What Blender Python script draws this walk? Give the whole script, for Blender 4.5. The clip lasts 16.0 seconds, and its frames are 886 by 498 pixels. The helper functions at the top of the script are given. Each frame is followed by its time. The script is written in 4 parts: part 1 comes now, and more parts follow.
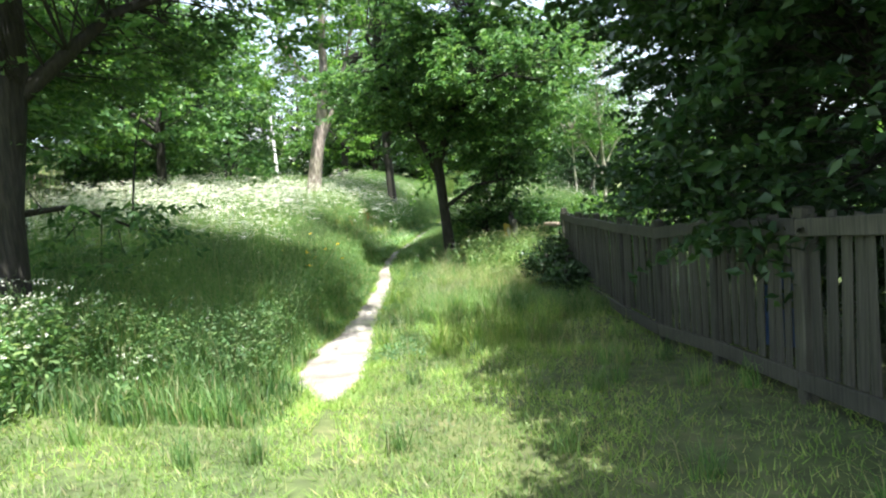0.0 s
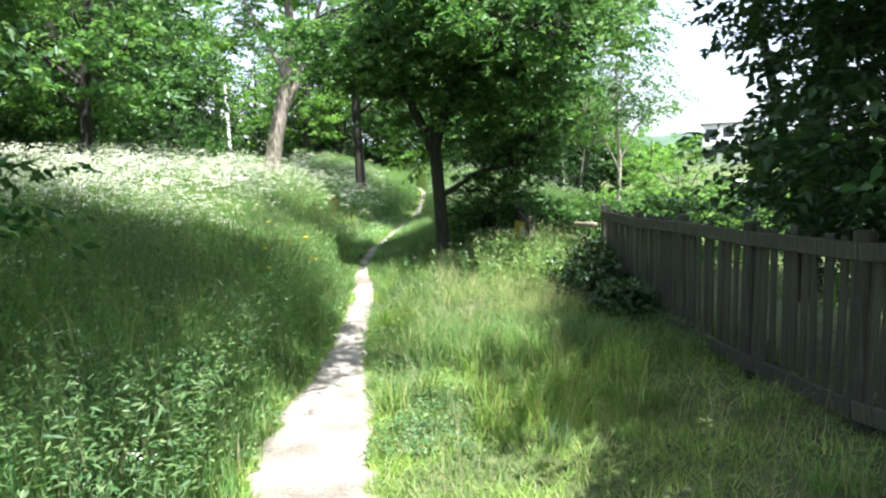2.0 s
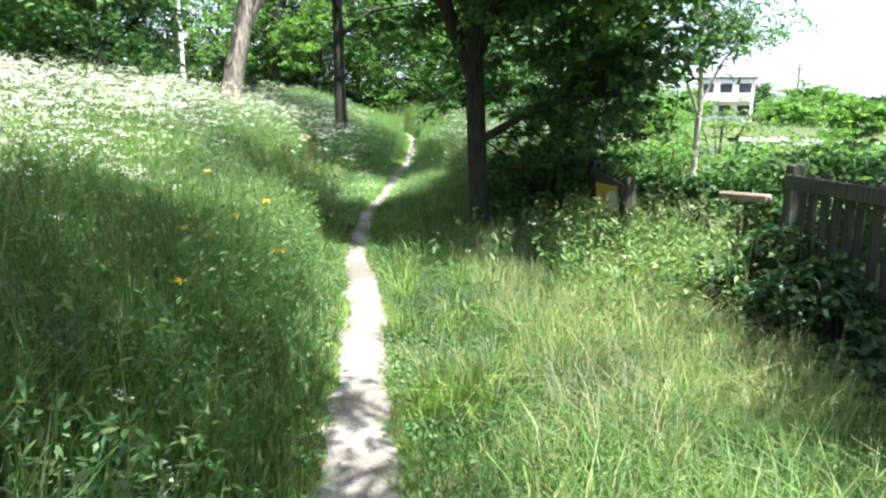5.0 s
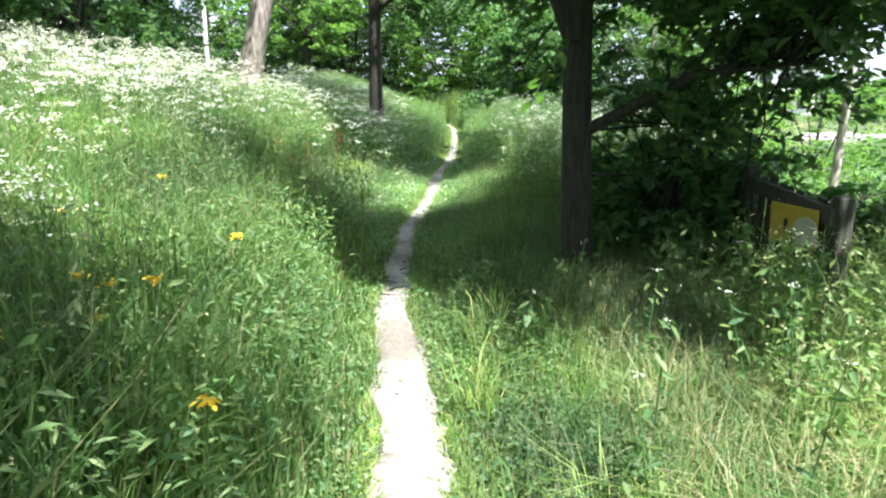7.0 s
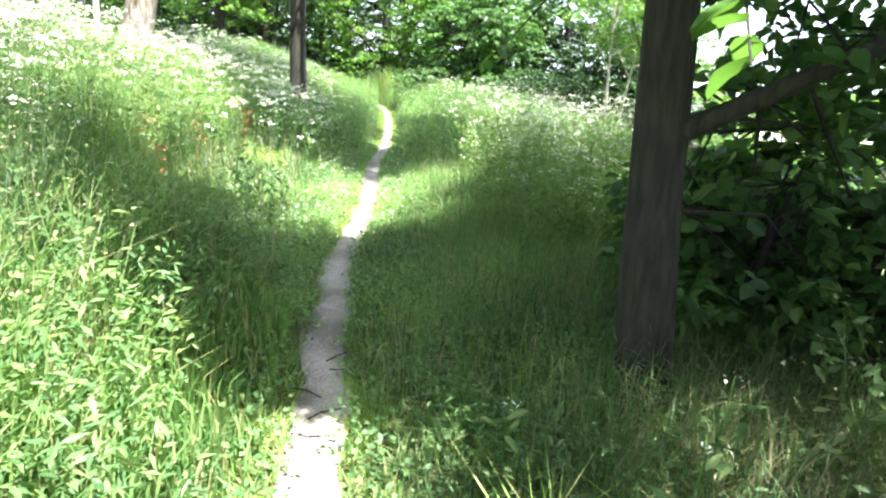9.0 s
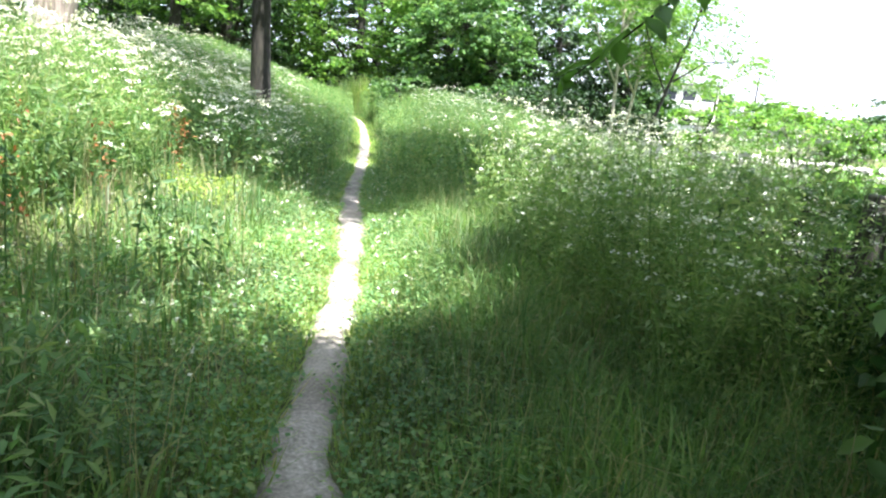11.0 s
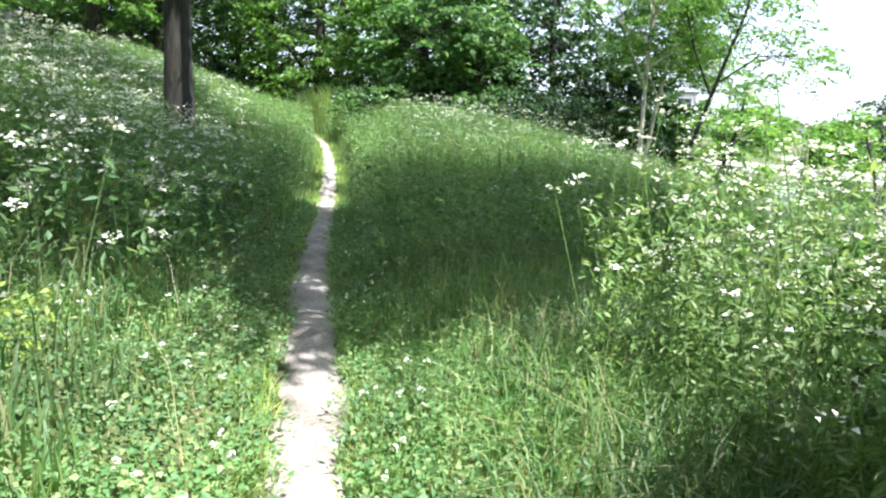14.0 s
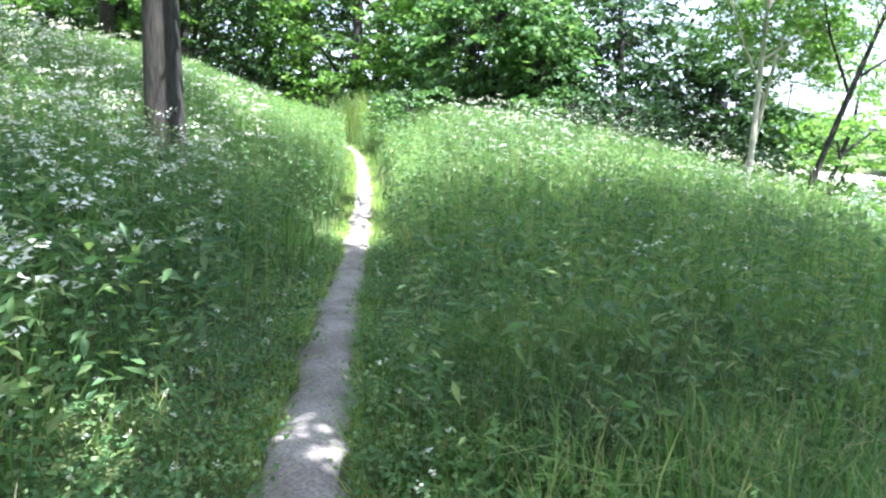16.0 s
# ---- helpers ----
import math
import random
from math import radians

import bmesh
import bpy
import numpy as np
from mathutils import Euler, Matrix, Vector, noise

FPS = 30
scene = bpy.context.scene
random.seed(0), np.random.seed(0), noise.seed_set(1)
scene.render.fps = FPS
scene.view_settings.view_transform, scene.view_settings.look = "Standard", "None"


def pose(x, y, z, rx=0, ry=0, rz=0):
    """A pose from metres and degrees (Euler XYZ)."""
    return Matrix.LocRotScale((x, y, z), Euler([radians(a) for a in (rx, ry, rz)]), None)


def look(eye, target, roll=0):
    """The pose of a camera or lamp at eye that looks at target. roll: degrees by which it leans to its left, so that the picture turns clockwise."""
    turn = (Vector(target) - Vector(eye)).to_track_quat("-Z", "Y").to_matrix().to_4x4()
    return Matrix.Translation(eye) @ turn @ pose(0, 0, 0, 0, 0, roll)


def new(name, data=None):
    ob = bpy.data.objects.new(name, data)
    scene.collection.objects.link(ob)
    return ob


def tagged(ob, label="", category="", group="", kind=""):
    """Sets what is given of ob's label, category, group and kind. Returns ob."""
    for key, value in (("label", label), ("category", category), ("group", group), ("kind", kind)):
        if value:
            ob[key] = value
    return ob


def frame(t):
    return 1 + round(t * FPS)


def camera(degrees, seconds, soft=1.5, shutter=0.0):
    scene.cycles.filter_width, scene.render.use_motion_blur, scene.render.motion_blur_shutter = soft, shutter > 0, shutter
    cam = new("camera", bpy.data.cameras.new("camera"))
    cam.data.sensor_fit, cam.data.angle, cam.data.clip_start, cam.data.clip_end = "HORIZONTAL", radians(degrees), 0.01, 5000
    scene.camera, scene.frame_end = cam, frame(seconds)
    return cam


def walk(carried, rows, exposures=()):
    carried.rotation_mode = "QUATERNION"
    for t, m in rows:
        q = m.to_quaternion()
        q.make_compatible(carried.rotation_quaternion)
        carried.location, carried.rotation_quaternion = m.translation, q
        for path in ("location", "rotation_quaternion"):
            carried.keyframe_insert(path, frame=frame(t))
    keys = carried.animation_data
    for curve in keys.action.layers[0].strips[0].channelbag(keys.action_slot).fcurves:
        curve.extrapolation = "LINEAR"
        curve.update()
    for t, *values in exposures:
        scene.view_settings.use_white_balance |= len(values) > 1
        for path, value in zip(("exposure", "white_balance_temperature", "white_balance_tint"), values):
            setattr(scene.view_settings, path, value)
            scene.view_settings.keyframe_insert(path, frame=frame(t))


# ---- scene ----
cam = camera(67.5, 16.0, 2.2)
METRES, EYE, TILT, LEAN, TURN = 25.0, 1.5, 0.0, 2.0, 0.0
ROWS = [
    (0.0, 0.0, 0.0, 0.0, -0.39, -6.82, 3.24),
    (0.5, -0.0129, 0.035, -0.0026, 0.79, -6.83, 1.7),
    (1.0, -0.0161, 0.0708, -0.005, -5.54, -6.61, 1.75),
    (1.5, -0.027, 0.1055, -0.0068, -7.15, -7.64, -0.13),
    (2.0, -0.0333, 0.1418, -0.0099, -4.04, -7.55, 0.16),
    (2.5, -0.0454, 0.1747, -0.0127, -4.62, -8.1, -1.19),
    (3.0, -0.0499, 0.2097, -0.0156, -6.62, -8.97, -1.79),
    (3.5, -0.0576, 0.2424, -0.0178, -8.5, -9.43, -2.76),
    (6.0, -0.0566, 0.4028, -0.0269, -3.29, -12.77, -2.28),
    (6.5, -0.0607, 0.434, -0.0284, -2.2, -12.74, -2.74),
    (7.0, -0.0603, 0.4658, -0.0299, -3.23, -12.7, -2.55),
    (7.5, -0.0644, 0.4939, -0.0304, -5.85, -13.26, -3.86),
    (8.0, -0.0631, 0.5246, -0.0314, -9.16, -12.7, -4.9),
    (8.5, -0.0656, 0.5539, -0.0326, -10.37, -13.28, -6.0),
    (9.0, -0.0629, 0.5846, -0.0341, -9.43, -13.75, -5.43),
    (11.5, -0.0628, 0.7275, -0.038, -12.86, -11.72, -6.83),
    (12.0, -0.059, 0.7578, -0.0389, -12.85, -11.08, -5.74),
    (12.5, -0.0603, 0.7863, -0.0395, -12.72, -11.5, -5.81),
    (13.0, -0.0562, 0.8139, -0.0396, -13.63, -10.3, -5.49),
    (13.5, -0.0541, 0.8425, -0.0401, -14.22, -11.48, -5.95),
    (14.0, -0.0471, 0.8714, -0.0402, -15.26, -11.02, -5.6),
    (14.5, -0.0442, 0.8989, -0.0407, -15.71, -10.87, -5.83),
    (15.0, -0.0386, 0.9286, -0.0414, -15.26, -10.81, -5.91),
    (15.5, -0.0359, 0.9571, -0.0417, -13.19, -11.15, -5.89),
    (16.0, -0.0315, 0.9869, -0.0419, -11.95, -10.63, -5.09),
]
walk(cam, [(t, pose(0, 0, EYE, TILT, LEAN, TURN) @ pose(METRES * x, METRES * y, METRES * z, 90 + pitch, roll, yaw)) for t, x, y, z, yaw, pitch, roll in ROWS],
     [(0.0, 2.0, 5950, 12), (3.5, 2.0, 5720, 13), (7.0, 2.02, 5720, 15), (9.0, 2.85, 5900, 18), (11.5, 2.25, 5850, 17), (12.5, 1.85, 5800, 16), (14.5, 1.95, 5650, 19), (16.0, 2.65, 5400, 23)])
# ---- light ----
SUN_EL, SUN_AZ = 66.0, 150.0            # azimuth clockwise from +y: behind the walker, to the right
to_sun = Vector((math.sin(radians(SUN_AZ)) * math.cos(radians(SUN_EL)), math.cos(radians(SUN_AZ)) * math.cos(radians(SUN_EL)), math.sin(radians(SUN_EL))))
world = bpy.data.worlds.new("world")
scene.world = world
world.use_nodes = True
wn = world.node_tree.nodes
sky = wn.new("ShaderNodeTexSky")
sky.sky_type, sky.sun_disc = "NISHITA", False
sky.sun_elevation, sky.sun_rotation = radians(SUN_EL), radians(SUN_AZ)
sky.air_density, sky.dust_density, sky.altitude = 1.0, 2.5, 100
veil = wn.new("ShaderNodeMix")            # thin bright haze over the blue
veil.data_type = "RGBA"
veil.inputs[0].default_value, veil.inputs[7].default_value = 0.45, (8.0, 8.3, 8.8, 1)
world.node_tree.links.new(sky.outputs[0], veil.inputs[6])
world.node_tree.links.new(veil.outputs[2], wn["Background"].inputs[0])
wn["Background"].inputs[1].default_value = 0.085
lamp = bpy.data.lights.new("sun", "SUN")
lamp.energy, lamp.angle, lamp.color = 5.0, radians(0.53), (1.0, 0.95, 0.86)
sun = new("sun", lamp)
sun.matrix_world = look(to_sun * 60, (0, 0, 0))

# ---- materials ----


def nodes_of(name):
    m = bpy.data.materials.new(name)
    m.use_nodes = True
    return m, m.node_tree.nodes, m.node_tree.links, m.node_tree.nodes["Principled BSDF"]


def ramp(n, stops):
    r = n.new("ShaderNodeValToRGB")
    while len(r.color_ramp.elements) < len(stops):
        r.color_ramp.elements.new(0.5)
    for e, (p, c) in zip(r.color_ramp.elements, stops):
        e.position, e.color = p, (*c, 1)
    return r


def tex_noise(n, l, scale, detail=4, coord="Object", stretch=None):
    tc, t = n.new("ShaderNodeTexCoord"), n.new("ShaderNodeTexNoise")
    t.inputs["Scale"].default_value, t.inputs["Detail"].default_value = scale, detail
    if stretch:
        mp = n.new("ShaderNodeMapping")
        mp.inputs["Scale"].default_value = stretch
        l.new(tc.outputs[coord], mp.inputs[0])
        l.new(mp.outputs[0], t.inputs[0])
    else:
        l.new(tc.outputs[coord], t.inputs[0])
    return t


def mixed(n, l, a, b, fac, mode="MIX"):
    m = n.new("ShaderNodeMix")
    m.data_type, m.blend_type = "RGBA", mode
    for k, v in ((6, a), (7, b), (0, fac)):
        if isinstance(v, (int, float)):
            m.inputs[k].default_value = v
        elif isinstance(v, tuple):
            m.inputs[k].default_value = (*v, 1)
        else:
            l.new(v, m.inputs[k])
    return m.outputs[2]


def bump(n, l, height, strength, dist, b):
    bp = n.new("ShaderNodeBump")
    bp.inputs["Strength"].default_value, bp.inputs["Distance"].default_value = strength, dist
    l.new(height, bp.inputs["Height"])
    l.new(bp.outputs[0], b.inputs["Normal"])


def plant(name, stops, through_share=0.4, rough=0.5, patch=0.35, patch_scale=0.7):
    """Leaves and blades: each its own tint, patches of drier and fresher growth, light passing through."""
    m, n, l, b = nodes_of(name)
    geo = n.new("ShaderNodeNewGeometry")
    r = ramp(n, stops)
    l.new(geo.outputs["Random Per Island"], r.inputs[0])
    t = tex_noise(n, l, patch_scale, 3)
    r2 = ramp(n, [(0.35, (1 - patch, 1 - patch, 1 - patch)), (0.7, (1 + patch * 0.6, 1 + patch * 0.5, 1 - patch * 0.2))])
    l.new(t.outputs[0], r2.inputs[0])
    col = mixed(n, l, r.outputs[0], r2.outputs[0], 1.0, "MULTIPLY")
    l.new(col, b.inputs["Base Color"])
    b.inputs["Roughness"].default_value = rough
    b.inputs["Specular IOR Level"].default_value = 0.35
    tr, mx = n.new("ShaderNodeBsdfTranslucent"), n.new("ShaderNodeMixShader")
    warm = mixed(n, l, col, (1.2, 1.2, 0.8), 1.0, "MULTIPLY")
    l.new(warm, tr.inputs[0])
    mx.inputs[0].default_value = through_share
    l.new(b.outputs[0], mx.inputs[1])
    l.new(tr.outputs[0], mx.inputs[2])
    l.new(mx.outputs[0], n["Material Output"].inputs[0])
    return m


def bark(name, dark, light, scale=6.0):
    m, n, l, b = nodes_of(name)
    t = tex_noise(n, l, scale, 8, stretch=(3, 3, 0.5))
    t2 = tex_noise(n, l, 1.3, 3)
    r = ramp(n, [(0.35, dark), (0.68, light)])
    l.new(t.outputs[0], r.inputs[0])
    moss = ramp(n, [(0.45, (1, 1, 1)), (0.75, (0.7, 0.85, 0.55))])
    l.new(t2.outputs[0], moss.inputs[0])
    l.new(mixed(n, l, r.outputs[0], moss.outputs[0], 1.0, "MULTIPLY"), b.inputs["Base Color"])
    b.inputs["Roughness"].default_value = 0.9
    bump(n, l, t.outputs[0], 0.9, 0.03, b)
    return m


def plain(name, colour, rough=0.7, metal=0.0, scale=5.0, vary=0.25, relief=0.3, depth=0.01, stretch=None):
    m, n, l, b = nodes_of(name)
    t = tex_noise(n, l, scale, 6, stretch=stretch)
    t2 = tex_noise(n, l, scale * 0.13, 3)
    lo, hi = tuple(c * (1 - vary) for c in colour), tuple(min(1, c * (1 + vary)) for c in colour)
    r = ramp(n, [(0.3, lo), (0.7, hi)])
    l.new(t.outputs[0], r.inputs[0])
    r2 = ramp(n, [(0.3, (1 - vary,) * 3), (0.7, (1.0, 1.0, 1.0))])
    l.new(t2.outputs[0], r2.inputs[0])
    l.new(mixed(n, l, r.outputs[0], r2.outputs[0], 1.0, "MULTIPLY"), b.inputs["Base Color"])
    b.inputs["Roughness"].default_value, b.inputs["Metallic"].default_value = rough, metal
    bump(n, l, t.outputs[0], relief, depth, b)
    return m


def weathered_wood(name, dark, light):
    m, n, l, b = nodes_of(name)
    t = tex_noise(n, l, 9, 8, stretch=(4, 4, 0.25))
    t2 = tex_noise(n, l, 1.8, 4)
    oi = n.new("ShaderNodeObjectInfo")
    r = ramp(n, [(0.3, dark), (0.7, light)])
    l.new(t.outputs[0], r.inputs[0])
    r2 = ramp(n, [(0.35, (0.65, 0.68, 0.6)), (0.65, (1, 1, 1))])
    l.new(t2.outputs[0], r2.inputs[0])
    r3 = ramp(n, [(0.0, (0.7, 0.7, 0.7)), (1.0, (1.2, 1.17, 1.12))])
    l.new(oi.outputs["Random"], r3.inputs[0])
    c = mixed(n, l, r.outputs[0], r2.outputs[0], 1.0, "MULTIPLY")
    l.new(mixed(n, l, c, r3.outputs[0], 1.0, "MULTIPLY"), b.inputs["Base Color"])
    b.inputs["Roughness"].default_value = 0.85
    bump(n, l, t.outputs[0], 0.6, 0.006, b)
    return m


GRASS = plant("meadow_grass", [(0, (0.068, 0.168, 0.058)), (0.4, (0.136, 0.267, 0.093)), (0.8, (0.226, 0.356, 0.139)), (1, (0.407, 0.376, 0.255))], 0.55, patch=0.5)
LAWN = plant("short_grass", [(0, (0.14, 0.26, 0.065)), (0.5, (0.24, 0.39, 0.105)), (0.85, (0.34, 0.45, 0.16)), (1, (0.5, 0.46, 0.27))], 0.5, patch=0.5, patch_scale=1.1)
DRY = plant("dry_grass", [(0, (0.16, 0.2, 0.06)), (0.5, (0.3, 0.3, 0.14)), (1, (0.46, 0.42, 0.27))], 0.3)
CLOVER = plant("clover_leaf", [(0, (0.073, 0.173, 0.064)), (0.6, (0.141, 0.277, 0.11)), (1, (0.282, 0.366, 0.162))], 0.45)
WEED_PALE = plant("pale_weed_leaf", [(0, (0.102, 0.198, 0.064)), (0.6, (0.181, 0.307, 0.104)), (1, (0.305, 0.386, 0.174))], 0.5)
WEED = plant("weed_leaf", [(0, (0.068, 0.158, 0.058)), (0.6, (0.136, 0.257, 0.093)), (1, (0.249, 0.337, 0.139))], 0.5)
PETAL = plant("white_petal", [(0, (0.52, 0.55, 0.44)), (1, (0.78, 0.79, 0.7))], 0.3, patch=0.1)
LEAF = plant("tree_leaf", [(0, (0.045, 0.119, 0.035)), (0.6, (0.096, 0.208, 0.064)), (1, (0.181, 0.307, 0.099))], 0.5, 0.4)
LEAF_LIGHT = plant("light_tree_leaf", [(0, (0.079, 0.188, 0.035)), (0.6, (0.136, 0.287, 0.058)), (1, (0.226, 0.376, 0.081))], 0.55, 0.4)
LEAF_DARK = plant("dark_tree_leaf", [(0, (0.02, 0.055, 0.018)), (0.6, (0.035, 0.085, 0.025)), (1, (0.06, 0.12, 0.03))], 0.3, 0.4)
YELLOW = plant("yellow_petal", [(0, (0.75, 0.5, 0.02)), (1, (0.85, 0.65, 0.04))], 0.25, patch=0.05)
BARK = bark("dark_bark", (0.012, 0.011, 0.007), (0.038, 0.034, 0.022), 9.0)
BARK_PALE = bark("pale_bark", (0.12, 0.095, 0.075), (0.36, 0.3, 0.25))
SAPLING = bark("sapling_bark", (0.3, 0.27, 0.2), (0.55, 0.5, 0.4), 9)
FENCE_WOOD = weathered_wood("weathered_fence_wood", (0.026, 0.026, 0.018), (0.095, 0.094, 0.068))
RAIL_WOOD = weathered_wood("pale_split_wood", (0.22, 0.165, 0.12), (0.4, 0.32, 0.24))


def ground_material():
    m, n, l, b = nodes_of("soil_and_moss")
    t, t2 = tex_noise(n, l, 6, 8), tex_noise(n, l, 0.35, 4)
    r = ramp(n, [(0.3, (0.045, 0.05, 0.02)), (0.55, (0.08, 0.1, 0.032)), (0.75, (0.16, 0.14, 0.08))])
    l.new(t.outputs[0], r.inputs[0])
    r2 = ramp(n, [(0.35, (0.75, 0.9, 0.7)), (0.7, (1.15, 1.1, 0.9))])
    l.new(t2.outputs[0], r2.inputs[0])
    l.new(mixed(n, l, r.outputs[0], r2.outputs[0], 1.0, "MULTIPLY"), b.inputs["Base Color"])
    b.inputs["Roughness"].default_value = 0.95
    bump(n, l, t.outputs[0], 0.8, 0.04, b)
    return m


def dirt_material():
    m, n, l, b = nodes_of("trodden_dirt")
    t, t2, t3 = tex_noise(n, l, 55, 6), tex_noise(n, l, 2.2, 5), tex_noise(n, l, 9, 6)
    r = ramp(n, [(0.35, (0.2, 0.184, 0.155)), (0.6, (0.32, 0.294, 0.255)), (0.72, (0.41, 0.38, 0.335))])
    l.new(t.outputs[0], r.inputs[0])
    r2 = ramp(n, [(0.36, (0.55, 0.52, 0.47)), (0.62, (1.05, 1.04, 1.02))])
    l.new(t2.outputs[0], r2.inputs[0])
    l.new(mixed(n, l, r.outputs[0], r2.outputs[0], 1.0, "MULTIPLY"), b.inputs["Base Color"])
    b.inputs["Roughness"].default_value = 0.95
    bump(n, l, t3.outputs[0], 0.7, 0.03, b)
    return m


SOIL, DIRT = ground_material(), dirt_material()

# ---- shape of the land ----


def sm(v, a, b):
    t = np.clip((v - a) / (b - a), 0, 1)
    return t * t * (3 - 2 * t)


PATH_Y = [-40, 0, 5, 6.5, 8, 11.5, 15.6, 17.2, 20.4, 22, 24.2, 27.6, 30, 32, 36.4, 39, 43, 46, 49]
PATH_X = [-0.6, -0.9, -1.1, -1.32, -1.55, -1.55, -1.5, -1.66, -1.5, -1.25, -1.0, -0.75, -0.5, -0.22, 0.3, 0.52, 0.72, 0.5, -1.2]
LAND_Y = [-60, -8, 0, 9, 12, 15.5, 17.7, 19, 23, 26, 32, 34.5, 37, 42, 46, 60, 120, 900]
LAND_Z = [0.2, 0.1, -0.1, -0.92, -1.05, -1.1, -1.0, -0.9, -0.95, -1.0, -1.2, -1.12, -0.88, -0.6, -0.47, -0.3, 0.0, 0.0]


def path_x(y):
    return (np.interp(y - 0.5, PATH_Y, PATH_X) + np.interp(y, PATH_Y, PATH_X) + np.interp(y + 0.5, PATH_Y, PATH_X)) / 3


def land(x, y):
    x, y = np.asarray(x, float), np.asarray(y, float)
    z = (np.interp(y - 0.7, LAND_Y, LAND_Z) + np.interp(y, LAND_Y, LAND_Z) + np.interp(y + 0.7, LAND_Y, LAND_Z)) / 3
    d = path_x(y) - x
    rise = np.interp(d, [0, 0.8, 1.2, 1.8, 2.6, 5, 8, 12, 20, 40, 300], [0, 0.03, 0.08, 0.2, 0.47, 1.12, 1.5, 1.95, 3.6, 5.8, 7.2])
    z = z + rise * (0.45 + 0.55 * sm(y, 1, 13) + 0.22 * sm(y, 21, 28))
    e = -d
    z = z - 0.02 * np.clip(e, 0, 5)
    z = z + 0.5 * sm(e, 0.5, 2.2) * sm(y, 29, 35) * (1 - sm(x, 5.8, 10))
    z = z - 0.5 * sm(x, 3.5, 9) * (1 - sm(x, 60, 120))
    far = np.hypot(x - 25.5 + 2 * np.sin(y * 0.21), y - 49.8 + 1.5 * np.cos(x * 0.27))
    z = z * (1 - (1 - sm(far, 14, 19))) + (-2.6) * (1 - sm(far, 14, 19))
    z = z + 0.035 * np.sin(x * 2.1 + y * 0.7) * np.cos(y * 1.7 - x * 0.4) * sm(np.abs(d), 0.3, 1.0) + 0.015 * np.sin(x * 5.3 - y * 4.1)
    return z


def at(x, y, dz=0.0):
    return Vector((x, y, float(land(x, y)) + dz))


# ---- builders ----


def mesh_from(name, verts, faces, material, smooth=False):
    """One mesh from arrays: faces is an (n, 3) or (n, 4) array."""
    me = bpy.data.meshes.new(name)
    verts, faces = np.asarray(verts, np.float32), np.asarray(faces, np.int32)
    k = faces.shape[1]
    me.vertices.add(len(verts))
    me.vertices.foreach_set("co", verts.ravel())
    me.loops.add(faces.size)
    me.loops.foreach_set("vertex_index", faces.ravel())
    me.polygons.add(len(faces))
    me.polygons.foreach_set("loop_start", np.arange(len(faces), dtype=np.int32) * k)
    me.polygons.foreach_set("loop_total", np.full(len(faces), k, np.int32))
    if smooth:
        me.polygons.foreach_set("use_smooth", np.ones(len(faces), bool))
    me.update(calc_edges=True)
    me.validate()
    me.materials.append(material)
    return me


def part(name, data, parent=None, label=""):
    """Links a mesh, or a bmesh with a material set on it, as one object under a thing or a part."""
    ob = new(name, data)
    if parent:
        ob.parent = parent
    if label:
        ob["label"] = label
    return ob


def bm_mesh(name, bm, material, smooth=False):
    me = bpy.data.meshes.new(name)
    bmesh.ops.recalc_face_normals(bm, faces=bm.faces)
    bm.to_mesh(me)
    bm.free()
    me.materials.append(material)
    if smooth:
        me.shade_smooth()
    return me


def box(bm, cx, cy, cz, sx, sy, sz, rot=(0, 0, 0), bevel=0.0):
    r = bmesh.ops.create_cube(bm, size=1.0, matrix=pose(cx, cy, cz, *rot) @ Matrix.Diagonal((sx, sy, sz, 1)))
    if bevel:
        es = {e for v in r["verts"] for e in v.link_edges}
        bmesh.ops.bevel(bm, geom=list(es), offset=bevel, segments=1, affect="EDGES")


rng = np.random.default_rng(7)


def tubes(lines, sides=8, wobble=0.0):
    """Verts and quads of tapered tubes; each line is a list of (point, radius)."""
    V, F, base = [], [], 0
    for line in lines:
        pts = [Vector(p) for p, _ in line]
        ks = sides if line[0][1] > 0.03 else min(sides, 5)
        ref = Vector((0.3, 1, 0.1))
        for i, (p, r) in enumerate(line):
            a, c = pts[max(i - 1, 0)], pts[min(i + 1, len(pts) - 1)]
            t = (c - a).normalized()
            u = t.cross(ref).normalized()
            w = t.cross(u)
            for k in range(ks):
                ang = 2 * math.pi * k / ks
                rr = r * (1 + wobble * (rng.random() - 0.5) * 2)
                V.append(pts[i] + u * (rr * math.cos(ang)) + w * (rr * math.sin(ang)))
        for i in range(len(line) - 1):
            for k in range(ks):
                F.append((base + i * ks + k, base + i * ks + (k + 1) % ks, base + (i + 1) * ks + (k + 1) % ks, base + (i + 1) * ks + k))
        base += len(line) * ks
    return np.array([tuple(v) for v in V]), np.array(F)


